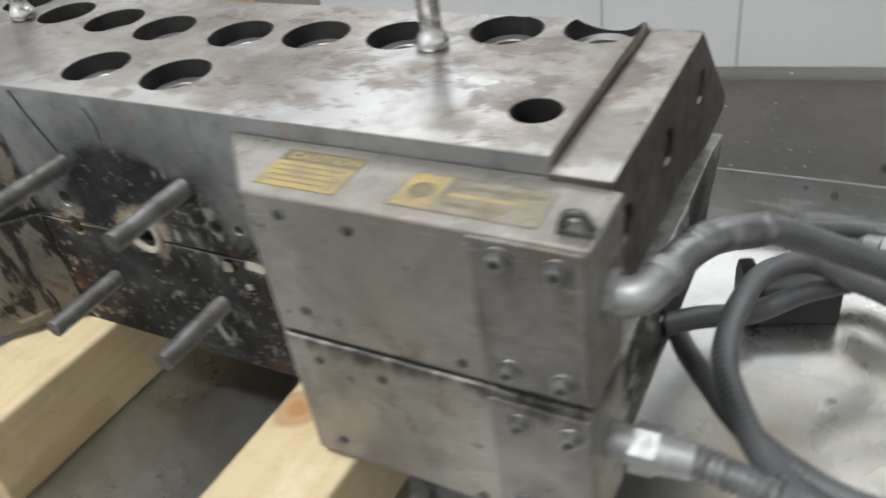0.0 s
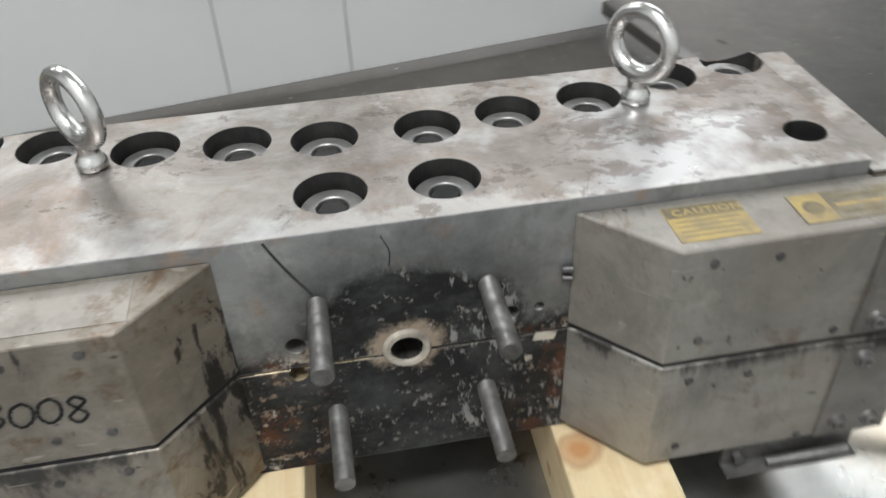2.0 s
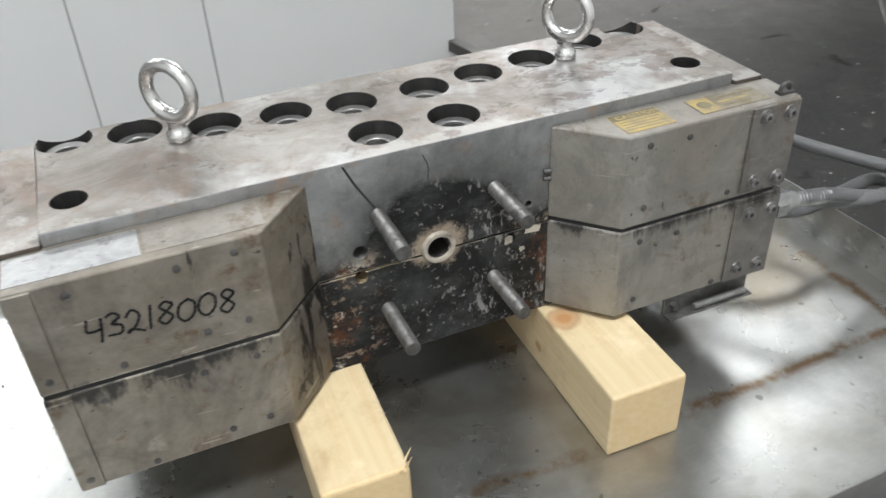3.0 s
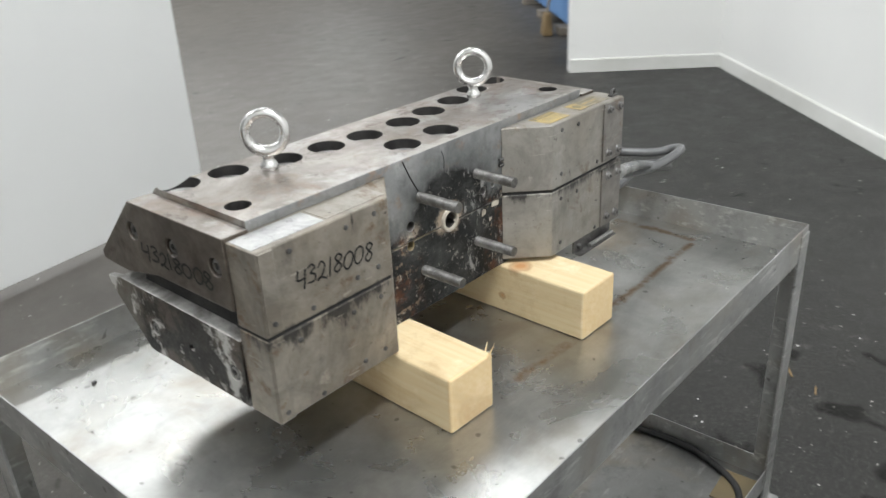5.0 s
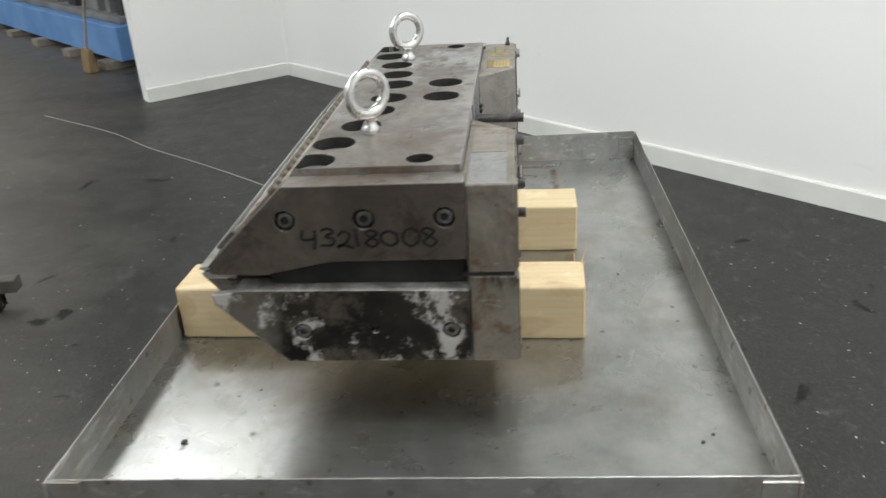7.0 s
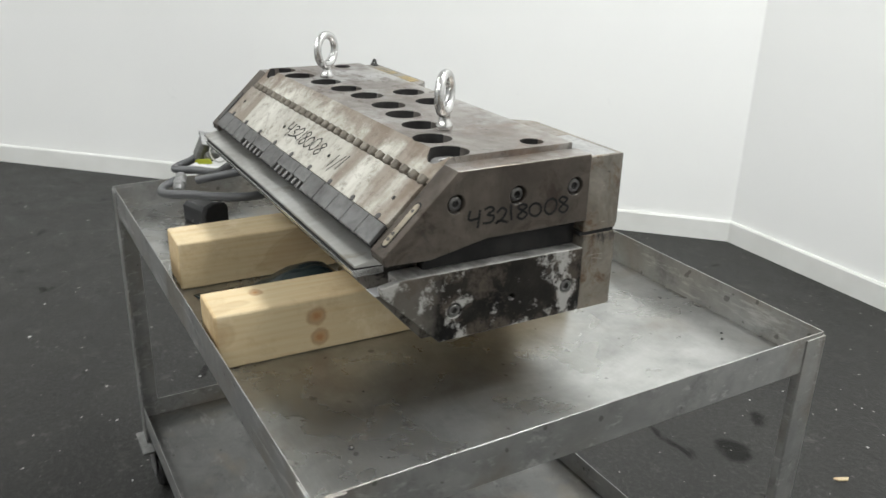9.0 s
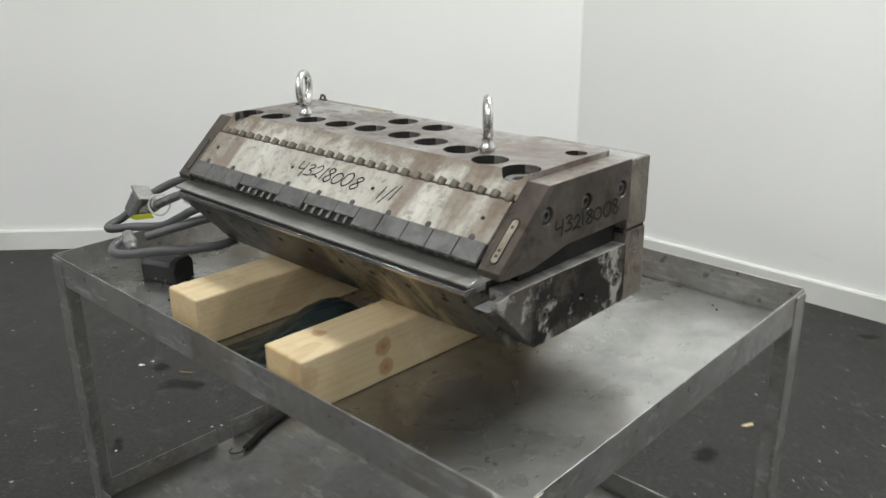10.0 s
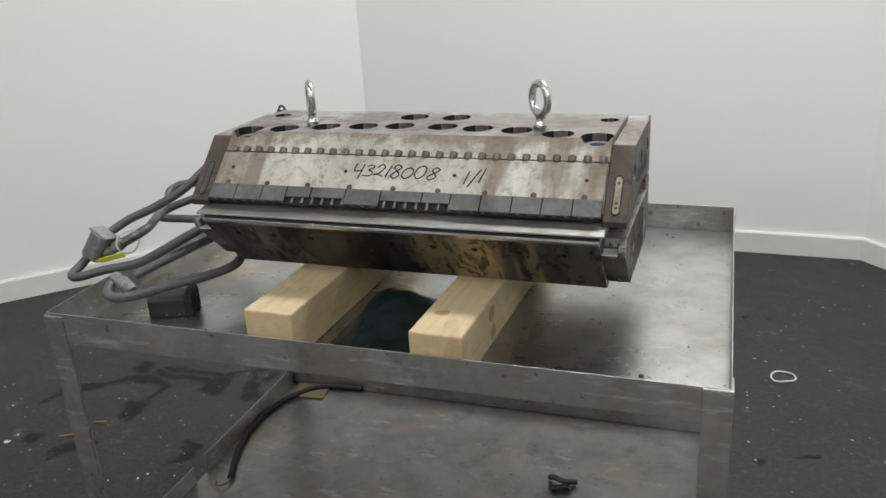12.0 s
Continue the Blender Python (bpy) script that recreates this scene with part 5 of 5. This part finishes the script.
rod(bm, (0.30, -0.117, -0.0115), (0.376, -0.117, -0.0115), 0.0042, n=14)
part("rod", bm, M["screw"], bracket, "bright steel rod", smooth=40)
bm = bmesh.new()
rod(bm, (0.276, -0.1085, -0.006), (0.276, -0.116, -0.006), 0.006, n=6)
part("screw", bm, M["dark"], bracket)
for z in (0.178, 0.187):
    bm = bmesh.new()
    rod(bm, (0.124, -0.052, z), (0.1315, -0.054, z), 0.003, n=12)
    part("hinge_pin", bm, M["dark"], die, smooth=40)
# latch on the end and a bent hook on the cover corner
bm = bmesh.new()
hose(bm, [(0.401, -0.097, 0.236), (0.401, -0.097, 0.243), (0.397, -0.098, 0.2495), (0.390, -0.098, 0.2485), (0.387, -0.098, 0.2415)], 0.0026, 10)
box(bm, 0.385, 0.4045, -0.102, -0.093, 0.2375, 0.2412)
part("wire_hook", bm, M["dark"], die, "bent dark wire hook", smooth=50)

# handwritten numbers
STROKES = {
    "4": (0.8, [[(0.12, 0.98), (0.06, 0.5), (0.3, 0.42), (0.72, 0.5)], [(0.68, 0.95), (0.66, 0.4), (0.6, -0.12)]]),
    "3": (0.75, [[(0.12, 0.86), (0.45, 0.98), (0.68, 0.78), (0.34, 0.55), (0.7, 0.4), (0.62, 0.08), (0.08, 0.06)]]),
    "2": (0.85, [[(0.12, 0.72), (0.4, 0.98), (0.68, 0.74), (0.5, 0.32), (0.14, 0.06), (0.3, 0.2), (0.86, 0.02)]]),
    "1": (0.45, [[(0.28, 0.98), (0.24, 0.5), (0.22, 0.0)]]),
    "8": (0.8, [[(0.68, 0.86), (0.4, 0.99), (0.18, 0.8), (0.44, 0.55), (0.72, 0.28), (0.44, 0.0), (0.14, 0.22), (0.42, 0.52), (0.7, 0.78), (0.62, 0.93)]]),
    "0": (0.92, [[(0.5, 0.96), (0.16, 0.74), (0.12, 0.28), (0.45, 0.02), (0.8, 0.28), (0.8, 0.74), (0.46, 0.98)]]),
    "/": (0.55, [[(0.55, 1.15), (0.3, 0.45), (0.1, -0.2)]]),
    ".": (0.5, [[(0.22, 0.34), (0.26, 0.36), (0.3, 0.34)]]),
}


def handwriting(text, height, width, m, material, line, lean=0.0, seed=1):
    """A number written with a felt pen: thin flat strokes, each character a little different."""
    rng, bm, at = random.Random(seed), bmesh.new(), 0.0
    total = sum(STROKES[ch][0] for ch in text)
    for ch in text:
        wide, strokes = STROKES[ch]
        lift, grow, tip = 0.07 * rng.uniform(-1, 1), rng.uniform(0.9, 1.1), 0.12 * rng.uniform(-1, 1)
        for pts in strokes:
            way = flow([((at + x + (lean + tip) * y) * width / total, (y * grow + lift) * height, 0) for x, y in pts], 7)
            sides = []
            for k, v in enumerate(way):
                ahead = (way[min(k + 1, len(way) - 1)] - way[max(k - 1, 0)]).normalized()
                off = Vector((-ahead.y, ahead.x, 0)) * line / 2 * (1 + 0.25 * math.sin(2.1 * k + at))
                sides.append((bm.verts.new(m @ (v + off)), bm.verts.new(m @ (v - off))))
            for (a, b), (c, d) in zip(sides, sides[1:]):
                bm.faces.new((a, b, d, c))
        at += wide
    return part("handwritten_number", bm, material, die)


front_m = Matrix(((1, 0, 0, -0.347), (0, 0, -1, FRONT - 0.0006), (0, 1, 0, 0.1735), (0, 0, 0, 1)))
handwriting("43218008", 0.0235, 0.125, front_m @ pose(0, 0, 0, 0, 0, -3.6), M["ink"], 0.0026, 0.1, 3)
end_m = Matrix(((0, 0, -1, -EX - 0.0006), (-1, 0, 0, 0.1385), (0, 1, 0, 0.1665), (0, 0, 0, 1)))
handwriting("43218008", 0.022, 0.162, end_m, M["ink"], 0.0034, -0.05, 5)
handwriting("43218008", 0.026, 0.158, slope_pose(0.0865, 0.0765, 0.0039), M["ink"], 0.0026, 0.3, 8)
handwriting("1/1", 0.0285, 0.037, slope_pose(-0.119, 0.082, 0.0039), M["ink"], 0.0026, 0.25, 4)


# ---- eye bolts ----
def eye_bolt(x, y, turn, lean=0.0):
    bolt = thing("eye_bolt", "shiny zinc-plated lifting eye bolt in the die top", "eye bolt", pose(x, y, TRAY + BLOCK + 0.2517, 0, lean, turn), "lifting eye bolts")
    bm = bmesh.new()
    R, r = 0.0268, 0.0070
    n, k = 48, 16
    rings = []
    for i in range(n):
        a = 2 * math.pi * i / n
        c = Vector((math.cos(a) * R, 0, 0.0515 + math.sin(a) * R))
        out = Vector((math.cos(a), 0, math.sin(a)))
        rr = r * (1 + 0.2 * max(0, -math.sin(a)) ** 2)
        rings.append([bm.verts.new(c + rr * (math.cos(2 * math.pi * j / k) * out + math.sin(2 * math.pi * j / k) * Vector((0, 1, 0)))) for j in range(k)])
    for a, b in zip(rings, rings[1:] + rings[:1]):
        for j in range(k):
            jj = (j + 1) % k
            bm.faces.new((a[j], a[jj], b[jj], b[j]))
    part("ring", bm, M["eye"], bolt, smooth=50)
    bm = bmesh.new()
    lathe(bm, [(0.0075, -0.012), (0.0075, 0.0), (0.0115, 0.0), (0.0125, 0.0015), (0.0122, 0.0065), (0.0095, 0.0105), (0.0078, 0.014), (0.0088, 0.020)], Matrix(), 32)
    part("collar", bm, M["eye"], bolt, smooth=50)
    return bolt


eye_bolt(-0.225, 0.0765, -47)
eye_bolt(0.223, 0.079, -57)


# ---- conduits on the tray ----
def conduit(label, points, braids):
    """A flexible conduit; braids are the stretches of it, as slices of its points, that are sleeved in metal braid."""
    ob = thing("conduit", label, "conduit", pose(0, 0, 0), "conduits of the die")
    bm = bmesh.new()
    hose(bm, points, 0.0092, 14, 0.00018, 0.0055)
    part("jacket", bm, M["conduit"], ob, "ribbed grey jacket", smooth=60)
    for a, b in braids:
        bm = bmesh.new()
        hose(bm, points[a:b], 0.0100, 14, 0.0008, 0.0045, 12)
        part("braid", bm, M["braid"], ob, "worn metal braid sleeve", smooth=60)
    return ob


A_WAY = [(0.431, -0.067, 1.0148), (0.445, -0.032, 1.0165), (0.470, 0.008, 1.002), (0.502, 0.052, 0.966), (0.542, 0.094, 0.926), (0.595, 0.128, 0.895), (0.650, 0.155, 0.871), (0.695, 0.193, 0.837), (0.708, 0.236, 0.805), (0.707, 0.274, 0.792), (0.685, 0.280, 0.791), (0.650, 0.245, 0.795), (0.590, 0.211, 0.802), (0.534, 0.199, 0.828), (0.488, 0.184, 0.853), (0.456, 0.128, 0.869), (0.450, 0.043, 0.871), (0.471, -0.015, 0.870), (0.507, -0.065, 0.871), (0.560, -0.097, 0.874), (0.630, -0.107, 0.879), (0.690, -0.095, 0.877), (0.707, -0.069, 0.868), (0.690, -0.035, 0.858), (0.650, 0.043, 0.857), (0.612, 0.118, 0.860), (0.600, 0.158, 0.857), (0.615, 0.178, 0.848), (0.642, 0.193, 0.834)]
B_WAY = [(0.458, -0.086, 0.896), (0.507, -0.092, 0.893), (0.580, -0.092, 0.871), (0.660, -0.082, 0.845), (0.705, -0.047, 0.829), (0.695, -0.007, 0.823), (0.630, -0.012, 0.821), (0.551, -0.022, 0.820), (0.482, 0.009, 0.820), (0.439, 0.058, 0.814), (0.399, 0.118, 0.807), (0.376, 0.188, 0.805), (0.404, 0.256, 0.804), (0.449, 0.298, 0.801), (0.498, 0.331, 0.791), (0.542, 0.344, 0.786), (0.572, 0.330, 0.789), (0.582, 0.303, 0.797)]
C_WAY = [(0.560, 0.262, 0.797), (0.525, 0.222, 0.812), (0.490, 0.178, 0.826), (0.456, 0.125, 0.838), (0.420, 0.092, 0.850), (0.397, 0.070, 0.853)]
upper_conduit = conduit("ribbed grey flexible conduit looped over the cart rim", A_WAY, [(0, 3), (-3, None)])
lower_conduit = conduit("ribbed grey flexible conduit coiled on the tray", B_WAY, [(0, 2)])
conduit("short grey flexible conduit lying under the longer ones", C_WAY, [])
bm = bmesh.new()
hose(bm, [(0.404, -0.084, 1.009), (0.415, -0.084, 1.009), (0.425, -0.080, 1.011), (0.431, -0.068, 1.0145)], 0.0112, 18)
rod(bm, (0.406, -0.084, 1.009), (0.411, -0.084, 1.009), 0.0145, n=8)
rod(bm, (0.430, -0.071, 1.0138), (0.4325, -0.064, 1.0155), 0.0124, n=20)
part("elbow", bm, M["galv"], upper_conduit, "cast zinc elbow fitting", smooth=35)
bm = bmesh.new()
rod(bm, (0.4045, -0.087, 0.896), (0.422, -0.087, 0.896), 0.012, n=20)
rod(bm, (0.422, -0.087, 0.896), (0.437, -0.087, 0.896), 0.016, n=6)
rod(bm, (0.437, -0.087, 0.896), (0.458, -0.087, 0.896), 0.0135, 0.0115, n=20)
part("gland", bm, M["galv"], lower_conduit, "zinc hexagon gland nut", smooth=35)


def plug(parent, at, way):
    """A straight fitting with a knurled nut."""
    bm = bmesh.new()
    lathe(bm, [(0.0108, -0.006), (0.0128, -0.004), (0.0128, 0.012), (0.0112, 0.014), (0.0112, 0.02), (0.0145, 0.022), (0.0145, 0.034), (0.0118, 0.037), (0.0118, 0.052), (0.008, 0.058)], facing(at, way), 12)
    return part("fitting", bm, M["galv"], parent, "zinc conduit fitting", smooth=30)


plug(upper_conduit, (0.644, 0.194, 0.833), (0.8, 0.34, -0.42))
up = Vector((-0.48, -0.24, 0.84)).normalized()
side = Vector((0.87, -0.1, 0.47))
side = (side - side.dot(up) * up).normalized()
frame_m = Matrix((side, up.cross(side), up)).transposed().to_4x4()
frame_m.translation = (0.686, 0.208, 0.833)
bm = bmesh.new()
prism_z(bm, [(-0.017, -0.018), (0.017, -0.018), (0.022, -0.012), (0.022, 0.014), (0.014, 0.021), (-0.014, 0.021), (-0.022, 0.014), (-0.022, -0.012)], -0.03, 0.028)
bmesh.ops.transform(bm, matrix=frame_m, verts=bm.verts[:])
part("hood", bm, M["hood"], upper_conduit, "dented grey metal connector hood", bevel=0.003)
bm = bmesh.new()
prism_z(bm, [(-0.0235, -0.0195), (0.0235, -0.0195), (0.0235, 0.0225), (-0.0235, 0.0225)], 0.0275, 0.0325)
bmesh.ops.transform(bm, matrix=frame_m, verts=bm.verts[:])
part("hood_rim", bm, M["galv"], upper_conduit, "bare metal rim of the hood", bevel=0.001)
bm = bmesh.new()
hose(bm, [(0.616, 0.181, 0.862), (0.631, 0.201, 0.859), (0.638, 0.211, 0.840), (0.633, 0.205, 0.820), (0.618, 0.189, 0.817), (0.610, 0.175, 0.837), (0.616, 0.181, 0.862)], 0.002, 8)
part("cable_tie", bm, M["chalk"], upper_conduit, "pale cable tie", smooth=60)
bm = bmesh.new()
prism_z(bm, [(-0.03, -0.006), (0.02, -0.007), (0.034, 0.0), (0.02, 0.006), (-0.03, 0.006)], 0, 0.0012)
bmesh.ops.transform(bm, matrix=pose(0.646, 0.226, 0.814, 70, 10, 25), verts=bm.verts[:])
part("tape", bm, M["lime"], upper_conduit, "yellow-green tape")
plug(lower_conduit, (0.579, 0.293, 0.802), (-0.92, 0.33, -0.22))
connector = thing("connector_block", "black plastic electrical connector lying on the tray", "connector", pose(0.470, 0.270, TRAY + 0.0004, 0, 0, 21))
bm = bmesh.new()
prism_x(bm, [(-0.026, 0.0), (0.026, 0.0), (0.026, 0.034), (0.017, 0.042), (-0.02, 0.042), (-0.026, 0.036)], -0.028, 0.044)
part("body", bm, M["black"], connector, bevel=0.002)
bm = bmesh.new()
prism_x(bm, [(-0.028, 0.0), (0.029, 0.0), (0.031, 0.03), (0.024, 0.046), (0.005, 0.051), (-0.02, 0.049), (-0.028, 0.038)], -0.044, -0.0285)
part("lever", bm, M["rubber"], connector, "black rounded locking lever", bevel=0.003)
for px in (-0.015, 0.01):
    bm = bmesh.new()
    rod(bm, (px, 0.0258, 0.006), (px, 0.0266, 0.006), 0.0022, n=10)
    part("pin", bm, M["galv"], connector)

# ---- dark film between the timbers ----
bm = bmesh.new()
nx, ny = 26, 30
grid = []
for j in range(ny + 1):
    row = []
    for i in range(nx + 1):
        u, v = i / nx, j / ny
        x = -0.068 + 0.17 * u + 0.008 * noise.noise((3 * v, 1, 2))
        y = 0.12 + 0.25 * v + 0.03 * (u - 0.5) + 0.012 * noise.noise((3 * u, 5, 2))
        h = 0.049 * math.exp(-((u - 0.62) / 0.42) ** 2 - ((v - 0.25) / 0.40) ** 2) * min(1, 6 * u, 6 * (1 - u), 5 * v + 0.2) + 0.004 * noise.noise((9 * u, 9 * v, 0)) * min(1, 5 * u, 5 * (1 - u))
        row.append(bm.verts.new((x, y, TRAY + 0.0012 + max(0.0, h))))
    grid.append(row)
for a, b in zip(grid, grid[1:]):
    for i in range(nx):
        bm.faces.new((a[i], a[i + 1], b[i + 1], b[i]))
film = part("plastic_film", bm, M["film"], smooth=60)
mod = film.modifiers.new("thickness", "SOLIDIFY")
mod.thickness, mod.offset = 0.0007, -1
tagged(film, "crumpled dark green plastic film between the pine blocks", "plastic film")

# ---- things on the lower shelf ----
strap = thing("rubber_strap", "black rubber tie strap with wire hooks on the shelf", "rubber strap", pose(0, 0, 0))
ZS = SHELF + 0.0085
bm = bmesh.new()
hose(bm, [(0.555, 0.086, ZS), (0.605, -0.036, ZS), (0.626, -0.184, ZS), (0.592, -0.300, ZS), (0.534, -0.363, ZS), (0.416, -0.381, ZS)], 0.0075, 12)
part("strap", bm, M["rubber"], strap, smooth=60)
for pts in ([(0.555, 0.086, ZS), (0.549, 0.103, ZS), (0.557, 0.119, ZS), (0.572, 0.121, ZS), (0.579, 0.109, ZS)], [(0.416, -0.381, ZS), (0.421, -0.396, ZS), (0.414, -0.411, ZS), (0.401, -0.413, ZS), (0.394, -0.402, ZS)]):
    bm = bmesh.new()
    hose(bm, pts, 0.0022, 8)
    part("hook", bm, M["dark"], strap, "dark wire hook", smooth=60)
bm = bmesh.new()
box(bm, -0.05, 0.05, -0.04, 0.04, 0, 0.004)
board = part("hardboard_scrap", bm, M["mesh"], bevel=0.0006)
board.matrix_world = pose(0.560, -0.345, SHELF + 0.0005, 0, 0, 4)
tagged(board, "brown perforated hardboard scrap in the shelf corner", "board scrap")
scrap = thing("clamp_scrap", "small black metal clip lying on the shelf", "metal scrap", pose(-0.224, -0.095, SHELF) @ Matrix.Diagonal((1.5, 1.5, 1.4, 1)))
bm = bmesh.new()
hose(bm, [(-0.02, -0.01, 0.005), (-0.005, 0.006, 0.016), (0.012, 0.002, 0.018), (0.02, -0.012, 0.005)], 0.0048, 10)
part("clip", bm, M["dark"], scrap, smooth=60)
bm = bmesh.new()
rod(bm, (-0.012, 0.002, 0.004), (0.014, 0.012, 0.004), 0.004, n=10)
part("pin", bm, M["dark"], scrap, smooth=60)

# ---- crumbs on the tray ----
rng = random.Random(5)
for x, y, r in ((-0.436, 0.318, 0.0045), (-0.435, -0.33, 0.003), (-0.42, -0.345, 0.0025), (-0.32, 0.25, 0.002), (0.02, -0.28, 0.002), (-0.5, 0.2, 0.002), (0.36, 0.33, 0.003)):
    bm = bmesh.new()
    bmesh.ops.create_icosphere(bm, subdivisions=1, radius=r)
    for v in bm.verts:
        v.co *= rng.uniform(0.75, 1.2)
        v.co.z *= 0.6
    crumb = part("crumb", bm, M["dark"], smooth=80)
    crumb.matrix_world = pose(x, y, TRAY + 0.45 * r, 0, 0, rng.uniform(0, 360))
    tagged(crumb, "dark metal crumb lying on the stainless tray", "debris", "crumbs on the tray")

# ---- floor litter ----
bm = bmesh.new()
hose(bm, [(4.07, 3.17, 0.002), (3.6, 2.48, 0.002), (3.23, 2.06, 0.002), (2.87, 1.59, 0.002), (2.56, 1.21, 0.002), (2.25, 0.87, 0.002)], 0.0026, 6)
tagged(part("cord", bm, M["cord"]), "thin pale cord lying on the dark floor", "cord")
bm = bmesh.new()
hose(bm, [(-0.782, -1.056, 0.003), (-0.732, -1.040, 0.003), (-0.715, -1.072, 0.003), (-0.733, -1.108, 0.003), (-0.777, -1.104, 0.003), (-0.790, -1.078, 0.003), (-0.782, -1.056, 0.003)], 0.003, 8)
tagged(part("wire_ring", bm, M["chalk"], smooth=60), "white wire ring lying on the dark floor", "ring")
CHIPS = [(-0.201, -1.173, 60, 0.045, 0.014), (1.363, -0.192, 30, 0.055, 0.006), (2.348, -0.259, 10, 0.035, 0.024), (2.04, -0.297, 70, 0.05, 0.012), (1.528, -0.113, 0, 0.02, 0.015), (1.313, -0.284, 15, 0.05, 0.006), (2.445, -0.223, 40, 0.03, 0.02)]
for i, (x, y, turn, a, b) in enumerate(CHIPS):
    bm = bmesh.new()
    prism_z(bm, [(-a / 2, -b / 2), (a / 3, -b / 2 * 0.7), (a / 2, 0), (a / 4, b / 2), (-a / 3, b / 2 * 0.8)], 0, 0.004)
    chip = part("wood_chip" if i in (0, 1, 5) else "paper_scrap", bm, M["straw"] if i in (1, 5) else (M["pine"][0] if i == 0 else M["chalk"]), bevel=0.0008)
    chip.matrix_world = pose(x, y, 0.0006, 0, 0, turn)
    if i in (0, 1, 5):
        tagged(chip, "small splinter of pale wood on the dark floor", "wood chip", "litter on the floor")
    else:
        tagged(chip, "small scrap of white paper on the dark floor", "paper scrap", "litter on the floor")
bm = bmesh.new()
for k in range(420):
    x, y = rng.uniform(-3, 5.5), rng.uniform(-2.1, 5)
    r = rng.uniform(0.0015, 0.005)
    vs = bmesh.ops.create_icosphere(bm, subdivisions=1, radius=r, matrix=Matrix.Translation((x, y, r * 0.3)))["verts"]
    for v in vs:
        v.co.z = max(0.0002, v.co.z * 0.6)
tagged(part("floor_grit", bm, M["chalk"]), "pale grit scattered over the dark floor", "grit", kind="stuff")

# ---- far end of the workshop ----
machine = thing("machine_base", "long blue machine frame with dark columns on timber feet", "machine", pose(5.5, 3.24, 0, 0, 0, 45.5))
bm = bmesh.new()
box(bm, 0.0, 4.4, -0.7, 0.0, 0.07, 0.36)
part("beam", bm, M["blue"], machine, "blue painted steel beam", bevel=0.01)
bm = bmesh.new()
box(bm, 0.1, 4.3, -0.6, -0.08, 0.36, 0.42)
part("bed", bm, M["grey"], machine, "grey machine bed", bevel=0.01)
for k in range(5):
    bm = bmesh.new()
    box(bm, 0.12 + k * 0.95, 0.32 + k * 0.95, -0.72, 0.1, 0.0, 0.07)
    part("timber_foot", bm, M["weathered"], machine, "weathered timber foot", bevel=0.004)
for k, (x, w, h) in enumerate(((0.15, 0.14, 1.6), (0.45, 0.10, 1.5), (0.75, 0.3, 0.9), (1.35, 0.2, 1.4), (1.9, 0.45, 0.8), (2.7, 0.2, 1.5), (3.3, 0.5, 1.0))):
    bm = bmesh.new()
    box(bm, x, x + w, -0.5 + 0.1 * (k % 2), -0.15, 0.42, 0.42 + h)
    part("column", bm, M["grey"] if k % 3 else M["black"], machine, "dark machine column", bevel=0.008)
broom = thing("broom", "straw broom with a wooden handle leaning on the machine", "broom", pose(5.5, 3.53, 0, 0, 0, 46))
bm = bmesh.new()
prism_x(bm, [(-0.045, 0.0), (-0.032, 0.13), (-0.018, 0.2), (0.018, 0.2), (0.032, 0.13), (0.045, 0.0)], -0.085, 0.085)
part("bristles", bm, M["straw"], broom, "worn straw bristles", bevel=0.01)
bm = bmesh.new()
rod(bm, (0, 0, 0.19), (0.12, -0.24, 1.3), 0.013, n=12)
part("handle", bm, M["weathered"], broom, "wooden handle", smooth=60)
pallet = thing("yellow_crate", "yellow painted timber crate on the workshop floor", "crate", pose(-2.84, 2.36, 0, 0, 0, 27))
for k in range(3):
    bm = bmesh.new()
    box(bm, -0.6, 0.6, -0.3, -0.275, 0.02 + 0.12 * k, 0.125 + 0.12 * k)
    part("board", bm, M["ochre"], pallet, bevel=0.003)
for sx in (-0.58, 0.5):
    bm = bmesh.new()
    box(bm, sx, sx + 0.08, -0.274, 0.3, 0.0, 0.38)
    part("end_board", bm, M["ochre"], pallet, bevel=0.003)
platform = thing("white_platform", "low white platform with a dark edge strip", "platform", pose(6.08, 10.83, 0, 0, 0, -35))
bm = bmesh.new()
box(bm, -1.2, 1.2, -0.4, 0.4, 0.03, 0.14)
part("deck", bm, M["board"], platform, bevel=0.006)
bm = bmesh.new()
box(bm, -1.2, 1.2, -0.43, -0.401, 0.0, 0.06)
part("edge_strip", bm, M["rail"], platform, bevel=0.004)
bm = bmesh.new()
box(bm, -0.6, 0.6, -0.05, 0.05, 0.06, 0.12)
box(bm, -0.58, -0.5, -0.04, 0.04, 0.0, 0.06)
box(bm, 0.5, 0.58, -0.04, 0.04, 0.0, 0.06)
bar = part("steel_rail", bm, M["rail"], bevel=0.004)
bar.matrix_world = pose(7.93, 9.6, 0, 0, 0, -25)
tagged(bar, "dark steel rail on short feet on the floor", "rail")
